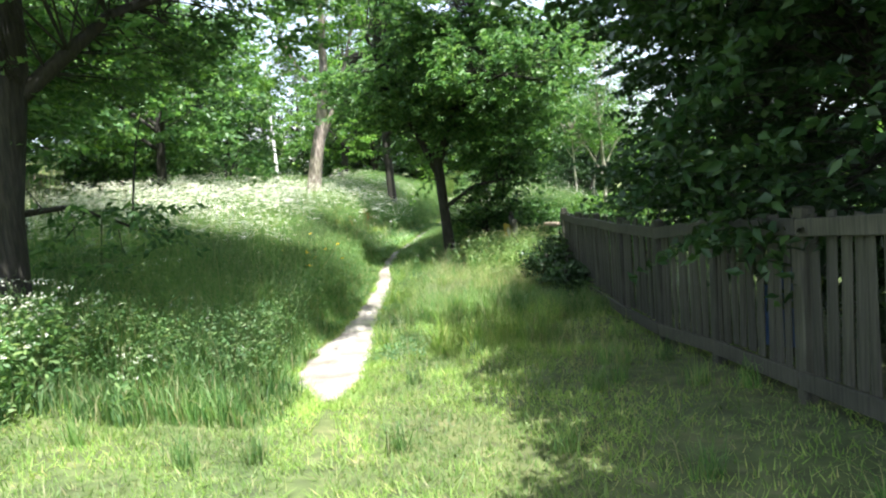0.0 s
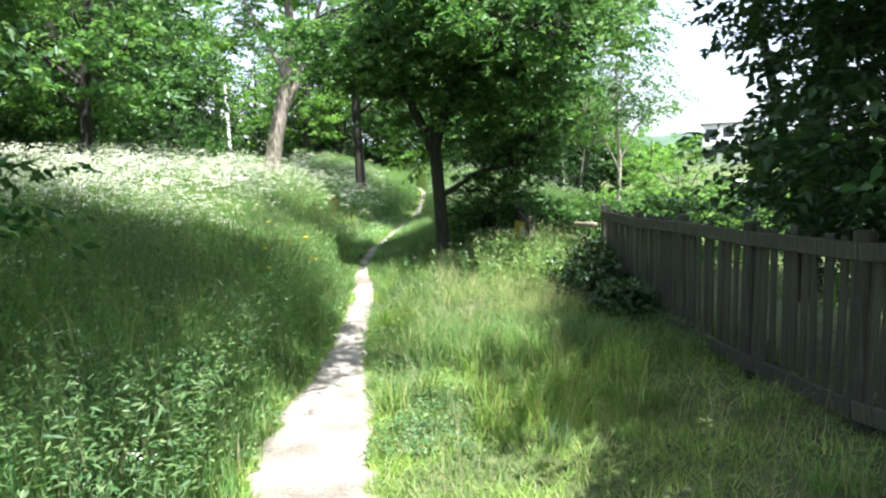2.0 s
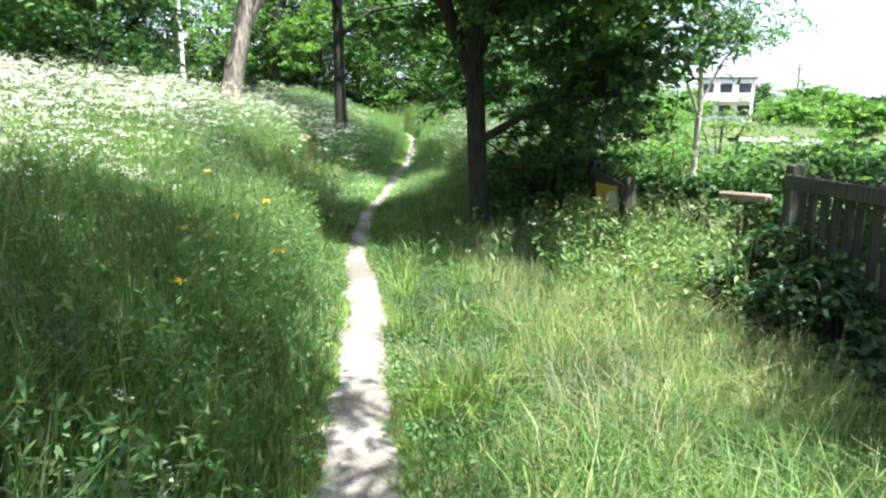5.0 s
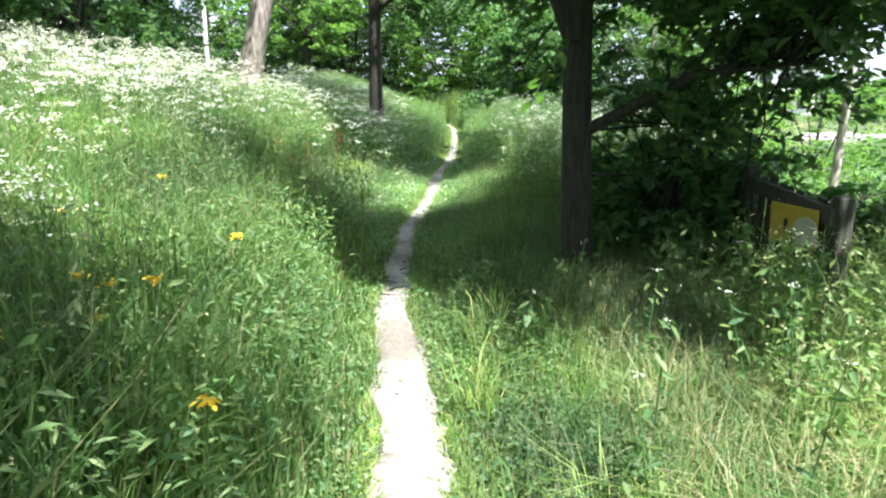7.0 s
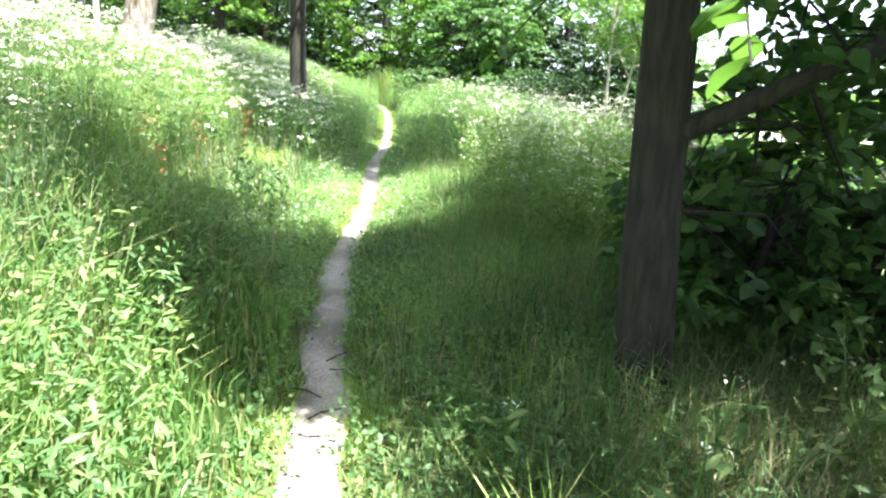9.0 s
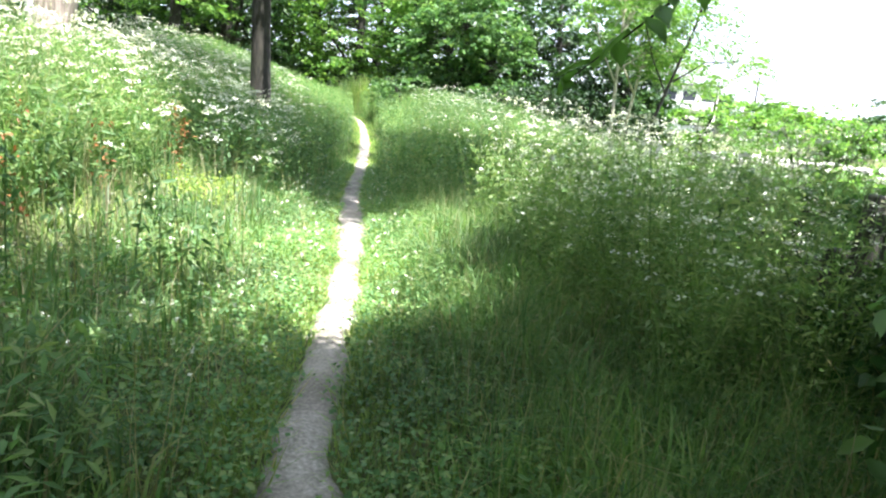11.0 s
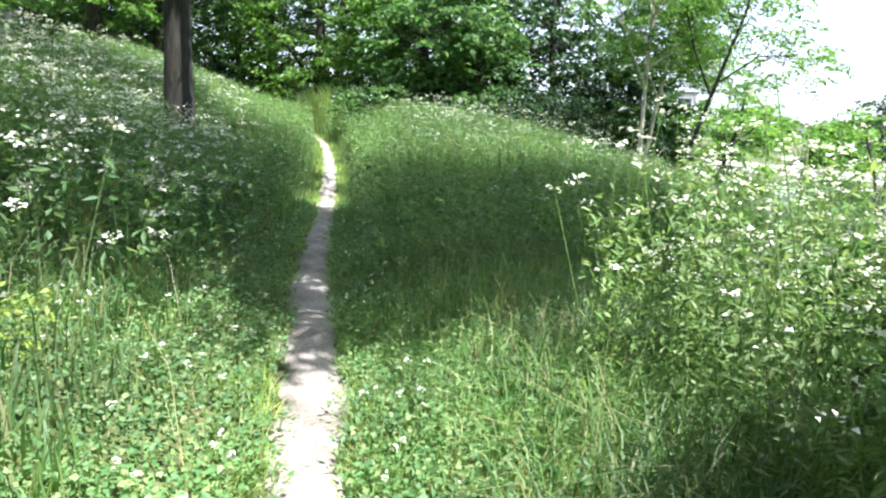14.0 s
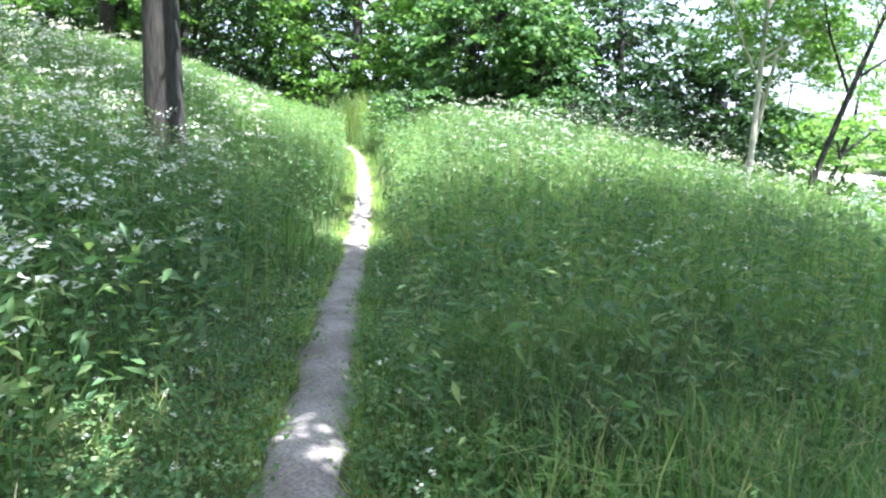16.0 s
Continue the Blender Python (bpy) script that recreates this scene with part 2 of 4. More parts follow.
def leaf_shapes(centres, ax, nrm, L, W, fine=False, petal=False):
    """Folded leaves along ax facing nrm: two triangles each, four with an oval, pointed outline, one for a tiny petal."""
    n = len(centres)
    nrm = nrm / np.linalg.norm(nrm, axis=1)[:, None]
    ax = ax - nrm * np.sum(ax * nrm, 1)[:, None]
    ax = ax / (np.linalg.norm(ax, axis=1)[:, None] + 1e-9)
    side = np.cross(nrm, ax)
    L, W = L[:, None], W[:, None]
    b = centres - ax * L * 0.5
    tip = centres + ax * L * 0.5 - nrm * L * 0.12
    if petal:
        V = np.stack([b + side * W * 0.5, tip, b - side * W * 0.5], 1).reshape(-1, 3)
        return V, np.arange(n * 3).reshape(-1, 3)
    if fine:
        m1, m2 = centres - ax * L * 0.22, centres + ax * L * 0.14 - nrm * L * 0.02
        lift = nrm * W * 0.16
        V = np.stack([b, m1 + side * W * 0.45 + lift, m2 + side * W * 0.42 + lift, tip, m2 - side * W * 0.42 + lift, m1 - side * W * 0.45 + lift], 1).reshape(-1, 3)
        i = np.arange(n)[:, None] * 6
        return V, np.concatenate([i + [0, 2, 1], i + [0, 3, 2], i + [0, 4, 3], i + [0, 5, 4]], 1).reshape(-1, 3)
    lf = centres + side * W * 0.5 + nrm * W * 0.14 - ax * L * 0.08
    rt = centres - side * W * 0.5 + nrm * W * 0.14 - ax * L * 0.08
    V = np.stack([b, lf, tip, rt], 1).reshape(-1, 3)
    i = np.arange(n)[:, None] * 4
    return V, np.concatenate([i + [0, 2, 1], i + [0, 3, 2]], 1).reshape(-1, 3)


def leaves(centres, length, width, up=0.5, droop=0.0, seed=1, fine=False, petal=False):
    """Leaves about the given points, each turned its own way."""
    g = np.random.default_rng(seed)
    n = len(centres)
    nrm = g.normal(size=(n, 3)) * 0.8
    nrm[:, 2] = np.abs(nrm[:, 2]) + up
    ax = g.normal(size=(n, 3))
    ax[:, 2] -= droop
    return leaf_shapes(centres, ax, nrm, length * g.uniform(0.65, 1.3, n), width * g.uniform(0.7, 1.25, n), fine, petal)


def fronds(roots, heads, reach, length, width, pairs, droop, seed, fine=False):
    """Arching leafy twigs: leaflets in pairs along each, bent down towards the tip."""
    g = np.random.default_rng(seed)
    n = len(roots)
    d = np.column_stack([np.cos(heads), np.sin(heads), g.normal(0.05, 0.25, n)])
    side = np.column_stack([-np.sin(heads), np.cos(heads), g.normal(0, 0.35, n)])
    R = (reach * g.uniform(0.6, 1.25, n))[:, None]
    C, A, N = [], [], []
    up = np.array([0, 0, 1.0])
    for k in range(pairs):
        t = (k + 0.6) / pairs
        p = roots + d * R * t - up * R * droop * 0.55 * t * t
        for s in (-1, 1):
            a = side * s + d * 0.65 - up * (0.25 + droop * 0.3) + g.normal(0, 0.22, (n, 3))
            a /= np.linalg.norm(a, axis=1)[:, None]
            C.append(p + a * length * 0.5 + g.normal(0, 0.12 * length, (n, 3)))
            A.append(a)
            N.append(up * 0.8 + g.normal(0, 0.62, (n, 3)))
    C, A, N = np.concatenate(C), np.concatenate(A), np.concatenate(N)
    m = len(C)
    return leaf_shapes(C, A, N, length * g.uniform(0.65, 1.3, m), width * g.uniform(0.7, 1.25, m), fine)


def tree(name, label, base, lines, blobs, leaf=(0.12, 0.06), material=LEAF, wood=BARK, sprays=60, per=40, spread=0.5, droop=0.4, seed=1, group="", fork=True, flat=0.5, fine=False):
    """A tree: its first line is the trunk, the rest limbs; blobs are (centre, radii) in metres from the base, filled with sprays of leaves on twigs."""
    g = np.random.default_rng(seed)
    root = new(name)
    root.location = base
    tagged(root, label, "tree", group)
    V, F = tubes(lines[:1], 14, 0.07)
    part("trunk", mesh_from("trunk", V, F, wood, True), root)
    nodes = []
    for ln in lines:
        q = [np.array(p, float) for p, r in (ln[len(ln) // 2:] if ln is lines[0] else ln)]
        nodes += [a + (b - a) * f for a, b in zip(q[:-1], q[1:]) for f in (0.0, 0.2, 0.4, 0.6, 0.8)] + q[-1:]
    nodes = np.array(nodes)
    twigs, cs, heads = [], [], []
    vol = np.array([r[0] * r[1] * r[2] for c, r in blobs])
    for (c, r), share in zip(blobs, vol / vol.sum()):
        k = max(4, int(sprays * share))
        q = g.normal(size=(k, 3))
        q /= np.linalg.norm(q, axis=1)[:, None]
        q *= (g.uniform(0.25, 1.0, k) ** 0.45)[:, None]
        for s in np.asarray(c) + q * np.asarray(r):
            a = nodes[np.argsort(np.sum((nodes - s) ** 2, 1) + (nodes[:, 2] > s[2] + 0.6) * 3)[int(g.integers(0, min(5, len(nodes))))]]
            mid = (a + s) / 2 + g.normal(size=3) * 0.12 + np.array([0, 0, 0.15])
            if fork:
                d0 = np.linalg.norm(s - a)
                twigs.append([(a, 0.008 + 0.004 * d0), (mid, 0.008 + 0.0015 * d0), (s, 0.003)] if d0 > 1.2 else [(a, 0.01), (s, 0.003)])
            m = max(2, int(per * g.uniform(0.6, 1.4) / 12 + 0.5))
            cs.append(s + np.clip(g.normal(size=(m, 3)), -1.6, 1.6) * spread * 0.6 * np.array([1, 1, flat * 0.7]))
            heads.append(math.atan2(s[1] - a[1], s[0] - a[0]) + g.normal(0, 1.0, m))
    if len(lines) > 1:
        for ln in lines[1:]:
            V, F = tubes([ln], 8, 0.06)
            part("limb", mesh_from("limb", V, F, wood, True), root)
    if twigs:
        V, F = tubes(twigs, 3)
        tagged(part("twig_spray", mesh_from("twig_spray", V, F, wood, True), root), kind="stuff")
    V, F = fronds(np.concatenate(cs), np.concatenate(heads), max(spread * 1.5, leaf[0] * 2.6), leaf[0], leaf[1], 6, droop, seed, fine)
    tagged(part("crown", mesh_from("crown", V, F, material), root), kind="stuff")
    return root


def blades(xy, height, width, lean, material, name, label, category="grass", parent=None, seed=3, z=None, simple=False):
    """Grass blades of three triangles, each bent its own way, or of one where they are short or far."""
    g = np.random.default_rng(seed)
    n = len(xy)
    zz = land(xy[:, 0], xy[:, 1]) - 0.01 if z is None else z
    b = np.column_stack([xy, zz])
    a = g.uniform(0, 2 * math.pi, n)
    s = np.column_stack([np.cos(a), np.sin(a), np.zeros(n)])
    a2 = a + math.pi / 2 + g.normal(0, 0.5, n)
    d = np.column_stack([np.cos(a2), np.sin(a2), np.zeros(n)])
    h = (height * g.uniform(0.45, 1.2, n))[:, None]
    w = (width * g.uniform(0.6, 1.3, n))[:, None]
    ln = (lean * g.uniform(0.1, 1.3, n))[:, None]
    up = np.array([0, 0, 1.0])
    m = b + up * h * 0.6 + d * h * ln * 0.3
    t = b + up * h * np.clip(1 - 0.3 * ln, 0.3, 1) + d * h * ln
    if simple:
        V = np.stack([b - s * w * 1.2, b + s * w * 1.2, t], 1).reshape(-1, 3)
        F = np.arange(n * 3).reshape(-1, 3)
    else:
        V = np.stack([b - s * w, b + s * w, m - s * w * 0.7, m + s * w * 0.7, t], 1).reshape(-1, 3)
        i = np.arange(n)[:, None] * 5
        F = np.concatenate([i + [0, 1, 3], i + [0, 3, 2], i + [2, 3, 4]], 1).reshape(-1, 3)
    return tagged(part(name, mesh_from(name, V, F, material), parent), label, category, "", "stuff")


def scatter(n, x0, x1, y0, y1, keep=None, clump=0.0, seed=5):
    g = np.random.default_rng(seed)
    p = np.column_stack([g.uniform(x0, x1, n), g.uniform(y0, y1, n)])
    if clump:
        f = np.sin(p[:, 0] * 2.3 + 1.7 * np.sin(p[:, 1] * 1.1)) * np.sin(p[:, 1] * 2.9 + 1.3 * np.sin(p[:, 0] * 1.7)) + 0.6 * np.sin(p[:, 0] * 6.1 + p[:, 1] * 4.7)
        p = p[g.random(n) < np.clip(1 - clump * (0.5 - 0.5 * f), 0.05, 1)]
    if keep is not None:
        p = p[keep(p[:, 0], p[:, 1], g.random(len(p)))]
    return p


def path_half(y):
    return np.interp(y, [6.4, 7.0, 7.7, 9.3, 10.6, 13, 16.2, 17.4, 23.6, 25.2, 30, 40, 47], [0.05, 0.3, 0.42, 0.42, 0.28, 0.21, 0.19, 0.135, 0.13, 0.185, 0.175, 0.14, 0.15])


def off_path(x, y, u, margin=0.0):
    return np.abs(x - path_x(y)) > path_half(y) * (0.85 + 0.35 * u) + margin + 0.05 * np.sin(y * 7.3) * np.sin(y * 2.9 + x)

# ---- ground, path, water ----


def spread_axis(lo, hi, fine0, fine1, step):
    c = list(np.arange(fine0, fine1 + 1e-6, step))
    s, v = step, fine1
    while v < hi:
        s *= 1.22
        v += s
        c.append(v)
    s, v = step, fine0
    while v > lo:
        s *= 1.22
        v -= s
        c.insert(0, v)
    return np.array(c)


gx, gy = spread_axis(-1500, 1500, -7, 9, 0.2), spread_axis(-1500, 1800, -2, 48, 0.28)
GX, GY = np.meshgrid(gx, gy)
V = np.column_stack([GX.ravel(), GY.ravel(), land(GX.ravel(), GY.ravel())])
nx, ny = len(gx), len(gy)
i = (np.arange(ny - 1)[:, None] * nx + np.arange(nx - 1)[None, :]).ravel()
tagged(new("ground", mesh_from("ground", V, np.column_stack([i, i + 1, i + nx + 1, i + nx]), SOIL, True)), "grown-over meadow soil rising to a bank beside the path", "ground", "", "structure")

# trodden path: a strip a little above the soil, hollow in the middle, ragged at both edges
ys = np.arange(6.4, 48.5, 0.06)
cols = np.linspace(-1, 1, 11)
P = []
for y in ys:
    hw = float(path_half(y)) * (1 + 0.07 * math.sin(y * 6.1) + 0.08 * math.sin(y * 13.7 + 1) + 0.05 * math.sin(y * 29))
    cx = float(path_x(y)) + 0.03 * math.sin(y * 4.3)
    for c in cols:
        x = cx + hw * 1.12 * c
        P.append((x, y, float(land(x, y)) + 0.026 - 0.035 * abs(c) ** 3 + 0.006 * math.sin(x * 23 + y * 9)))
m = len(cols)
i = (np.arange(len(ys) - 1)[:, None] * m + np.arange(m - 1)[None, :]).ravel()
tagged(new("dirt_path", mesh_from("dirt_path", np.array(P), np.column_stack([i, i + 1, i + m + 1, i + m]), DIRT, True)), "narrow trodden footpath of pale dry dirt through grass", "path", "", "structure")

mw, wn_, wl, wb = nodes_of("pond_water")
wb.inputs["Base Color"].default_value = (0.05, 0.075, 0.035, 1)
wb.inputs["Roughness"].default_value = 0.06
wt = tex_noise(wn_, wl, 2.2, 3, stretch=(1, 0.4, 1))
bump(wn_, wl, wt.outputs[0], 0.12, 0.05, wb)
bm = bmesh.new()
bmesh.ops.create_circle(bm, cap_ends=True, segments=64, radius=19.5, matrix=Matrix.Translation((25.5, 49.8, -1.9)))
tagged(new("water", bm_mesh("water", bm, mw)), "still green pond water beyond the gardens", "pond", "", "structure")

# ---- fence ----
FX = [(2.0, 2.95), (9.8, 2.62), (14.6, 2.62), (15.4, 2.5), (16.4, 1.75), (19, 1.9), (22.5, 2.2), (29.5, 3.9)]


def fence_x(y):
    return float(np.interp(y, [a for a, _ in FX], [b for _, b in FX]))


def picket_mesh(w, h, t, seed):
    g = random.Random(seed)
    bm = bmesh.new()
    bmesh.ops.create_cone(bm, cap_ends=True, segments=8, radius1=0.5, radius2=0.46, depth=1.0, matrix=Matrix.Translation((0, 0, h / 2)) @ Matrix.Diagonal((t, w, h, 1)))
    for v in bm.verts:
        v.co.y += g.uniform(-0.008, 0.008)
        v.co.x += g.uniform(-0.003, 0.003)
        if v.co.z > h / 2:
            v.co.z += g.uniform(-0.02, 0.02)
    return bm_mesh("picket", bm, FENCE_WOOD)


PICKETS = [picket_mesh(0.108 + 0.013 * (k % 4), 1.0 + 0.012 * (k % 3), 0.045, k) for k in range(9)]


def fence(y0, y1, height, label, gap=0.034, seed=1, bottom=True):
    g = random.Random(seed)
    root = new("fence")
    root.location = at(fence_x(y0), y0)
    tagged(root, label, "fence", "wooden fence along the gardens")
    o = root.location.copy()
    posts = np.arange(y0, y1 + 0.3, 1.55)
    for y in posts:
        bm = bmesh.new()
        box(bm, 0, 0, height / 2 - 0.1, 0.12, 0.13, height + 0.32, (g.uniform(-1, 1), g.uniform(-1, 1), 0), 0.012)
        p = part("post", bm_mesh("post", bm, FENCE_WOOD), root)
        p.location = at(fence_x(y) + 0.02, y) - o
    for a, b in zip(posts[:-1], posts[1:]):
        pa, pb = at(fence_x(a), a), at(fence_x(b), b)
        d = pb - pa
        yaw = math.degrees(math.atan2(d.y, d.x))
        pit = -math.degrees(math.asin(d.z / d.length))
        for nm, hz, sz in ([("bottom_rail", 0.2, 0.15)] if bottom else []) + [("top_rail", height - 0.1, 0.14)]:
            bm = bmesh.new()
            box(bm, 0, 0, 0, d.length - 0.02, 0.045, sz, (0, 0, 0), 0.008)
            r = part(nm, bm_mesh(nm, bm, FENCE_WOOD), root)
            r.matrix_local = Matrix.Translation((pa + pb) / 2 + Vector((-0.045, 0, hz)) - o) @ pose(0, 0, 0, g.uniform(-2, 2), pit + g.uniform(-0.4, 0.4), yaw)
        y = a + 0.1
        while y < b - 0.02:
            k = g.randrange(9)
            w = 0.108 + 0.013 * (k % 4)
            pk = part("picket", PICKETS[k], root)
            pk.matrix_local = Matrix.Translation(at(fence_x(y), y, 0.26) - o + Vector((0.01, 0, 0))) @ pose(0, 0, 0, g.gauss(0, 0.9), g.gauss(0, 0.5), g.gauss(0, 1)) @ Matrix.Diagonal((1, 1, (height - 0.3) * g.uniform(0.97, 1.03), 1))
            y += w + gap * g.uniform(0.3, 1.7) + (0.05 if g.random() < 0.07 else 0)
    return root


fence(2.1, 14.6, 1.55, "weathered grey wooden picket fence with bottom board, in tree shade")
fence(16.4, 20.9, 1.2, "overgrown grey picket fence half hidden behind tall weeds", 0.05, 4)
fence(21.3, 26.4, 0.8, "low sagging grey picket fence sunk in tall weeds", 0.06, 6)
bm = bmesh.new()
box(bm, 0, 0, 0, 0.09, 0.62, 0.09, (0, 0, 0), 0.02)
r = tagged(part("broken_rail", bm_mesh("broken_rail", bm, RAIL_WOOD)), "pale broken wooden rail on the fence's end post", "rail")
r.matrix_basis = Matrix.Translation(at(2.45, 15.0, 1.2)) @ pose(0, 0, 0, -3, 0, 20)

# ---- trees near the path ----
tree("tree", "forked leafy tree with dark trunk beside the path", at(0.13, 17.75, -0.05),
     [[((0, 0, -0.2), 0.24), ((0, 0, 0.15), 0.17), ((-0.05, 0.05, 1.2), 0.14), ((-0.12, 0.05, 2.6), 0.125), ((-0.15, 0, 3.2), 0.11)],
      [((-0.12, 0.05, 2.4), 0.11), ((-0.6, 0.1, 3.6), 0.095), ((-1.2, 0.2, 4.8), 0.08), ((-1.7, 0.1, 6.2), 0.045)],
      [((-0.12, 0.05, 2.7), 0.12), ((0.35, -0.1, 4.0), 0.1), ((0.95, -0.2, 5.3), 0.08), ((1.2, 0, 6.8), 0.04)],
      [((0.6, -0.15, 4.6), 0.07), ((1.5, -0.5, 5.2), 0.05), ((2.6, -0.8, 4.9), 0.02)],
      [((0.35, -0.1, 4.0), 0.06), ((1.2, 1.2, 4.5), 0.05), ((2.0, 2.8, 4.6), 0.015)], [((0.2, -0.1, 3.6), 0.06), ((0.9, -1.2, 4.4), 0.045), ((1.8, -2.6, 4.7), 0.015)],
      [((0, 0, 1.6), 0.06), ((0.8, -0.4, 2.1), 0.04), ((1.7, -0.6, 2.2), 0.015)]],
     [((0.1, -0.2, 5.2), (2.0, 1.8, 1.3)), ((1.7, -2.3, 4.8), (1.9, 1.4, 0.9)), ((0.6, 0.3, 3.0), (0.9, 0.9, 0.4)), ((-0.7, 0.9, 3.0), (0.8, 0.8, 0.4)), ((2.1, 2.7, 4.4), (1.9, 1.8, 0.9)), ((0.7, 0.1, 4.2), (2.1, 1.7, 1.1)), ((1.5, 0.4, 2.2), (1.3, 1.1, 0.8)), ((1.2, 0.6, 1.2), (0.9, 0.8, 0.7)), ((-2.2, 1.6, 5.2), (1.5, 1.3, 0.6)), ((2.6, -0.3, 5.6), (1.3, 1.2, 1.0)), ((-1.2, 0.3, 4.6), (1.4, 1.2, 0.9)), ((-1.7, 1.0, 4.6), (1.2, 1.1, 0.6)), ((0.3, -0.9, 6.9), (2.1, 1.6, 1.5)), ((1.6, -0.6, 3.3), (1.6, 1.2, 0.8))],
     (0.14, 0.075), LEAF, BARK, 1020, 50, 0.33, 0.5, 11, fine=True)
tree("tree", "pale-barked tree leaning on the flowery bank", at(-5.9, 30.5, -0.1),
     [[((0, 0, -0.2), 0.42), ((0.05, 0, 0.4), 0.34), ((0.35, 0, 2.0), 0.3), ((0.75, 0, 3.6), 0.27), ((1.1, 0.1, 5.5), 0.22), ((1.3, 0.1, 8.5), 0.14), ((1.4, 0, 11), 0.05)],
      [((0.6, 0, 2.9), 0.16), ((1.3, 0.1, 4.2), 0.14), ((2.0, 0.2, 6.0), 0.1), ((2.6, 0.2, 8.0), 0.05)],
      [((0.95, 0, 4.6), 0.12), ((0.0, 0.3, 6.4), 0.09), ((-0.8, 0.4, 8.2), 0.04)]],
     [((1.0, 0.2, 9.0), (2.7, 2.4, 1.8)), ((2.8, 0.6, 8.0), (1.5, 1.4, 0.9)), ((-1.2, 0.4, 6.6), (1.7, 1.8, 1.2))],
     (0.2, 0.1), LEAF_LIGHT, BARK_PALE, 170, 55, 0.5, 0.5, 12)
# Southward boughs and crown masses are unseen, added to cast the shade over the path.
tree("tree", "straight dark-trunked tree at the foot of the bank", at(-2.42, 33.4, -0.1),
     [[((0, 0, -0.2), 0.32), ((0, 0, 0.4), 0.24), ((-0.03, 0, 2.0), 0.205), ((-0.04, 0, 5), 0.18), ((0.05, 0, 8), 0.13), ((0.1, 0, 12), 0.06)],
      [((0, 0, 4.2), 0.1), ((1.2, -0.6, 5.0), 0.07), ((2.6, -1.0, 5.2), 0.03)],
      [((0, 0, 5.5), 0.1), ((1.4, -2.4, 6.6), 0.08), ((2.6, -5.0, 6.9), 0.03)],
      [((0, 0, 5.0), 0.1), ((-0.6, -2.4, 6.6), 0.08), ((-1.0, -5.2, 7.2), 0.03)]],
     [((3.9, -6.7, 6.7), (3.6, 3.4, 0.9)), ((1.8, -5.4, 7.0), (1.9, 2.9, 0.9)), ((6.6, -6.5, 6.7), (2.6, 3.2, 0.8)), ((1.8, 0.2, 4.4), (1.5, 1.3, 0.8)), ((0.3, 0.0, 10.5), (1.7, 1.6, 1.3))],
     (0.22, 0.115), LEAF, BARK, 820, 46, 0.5, 0.6, 13)
# Crown masses on the sunward side are out of view, added to shade trunk and meadow.
tree("tree", "shady tree standing on the bank by the meadow edge", at(-4.95, 7.3, -0.1),
     [[((0, 0, -0.2), 0.34), ((0, 0, 0.4), 0.26), ((0.05, 0.1, 1.8), 0.22), ((0.3, 0.3, 3.4), 0.18), ((0.5, 0.4, 6), 0.1), ((0.6, 0.4, 8), 0.04)],
      [((0.2, 0.2, 2.9), 0.1), ((1.2, 0.9, 4.0), 0.07), ((2.4, 1.6, 4.6), 0.03)],
      [((0.1, 0.1, 2.4), 0.08), ((-1.0, 0.8, 3.5), 0.06), ((-1.8, 1.8, 4.1), 0.03)],
      [((0.05, 0.1, 1.75), 0.05), ((0.5, 0.7, 1.8), 0.03), ((1.1, 1.3, 1.4), 0.01)]],
     [((1.3, 0.6, 6.2), (2.4, 2.2, 1.3)), ((3.2, 1.5, 6.6), (2.3, 2.1, 0.9)), ((0.2, 2.4, 4.0), (1.8, 1.2, 0.8)), ((-1.6, 1.8, 4.4), (1.7, 1.9, 1.3)), ((0.9, 1.1, 1.45), (0.9, 0.7, 0.45)), ((0.9, -1.3, 4.6), (1.4, 1.2, 0.6)), ((-0.3, -1.6, 3.9), (1.1, 1.0, 0.6)), ((-0.6, 0.6, 2.9), (1.3, 1.0, 0.7)), ((1.1, 1.5, 3.6), (1.2, 0.9, 0.45)), ((2.7, 2.4, 4.2), (1.0, 0.9, 0.4)), ((2.3, -1.3, 6.3), (2.0, 1.3, 0.8))],
     (0.13, 0.065), LEAF, BARK, 900, 48, 0.35, 0.5, 14)
# Added tree with its trunk out of view; its long crown shades the meadow.
tree("tree", "added tree on the bank, trunk unseen, shading the meadow edge", at(-9.0, 11.8, -0.1),
     [[((0, 0, -0.2), 0.3), ((0, 0, 0.4), 0.22), ((0.4, 0.1, 2.0), 0.19), ((1.0, 0.2, 3.8), 0.15), ((1.7, 0.2, 6), 0.09), ((2.0, 0.2, 8), 0.03)],
      [((1.0, 0.2, 3.8), 0.09), ((3.4, 0.4, 5.4), 0.07), ((6.0, 0.3, 6.2), 0.03)]],
     [((6.3, -0.6, 6.3), (2.1, 2.0, 0.9)), ((2.6, 0.2, 6.8), (1.8, 1.8, 1.0)), ((-0.6, 0.8, 4.6), (1.6, 1.6, 1.2)), ((3.0, 0.6, 4.0), (2.0, 1.5, 0.7)), ((1.2, 0.2, 3.4), (1.5, 1.3, 0.6))],
     (0.13, 0.065), LEAF_LIGHT, BARK, 520, 55, 0.36, 0.5, 15)
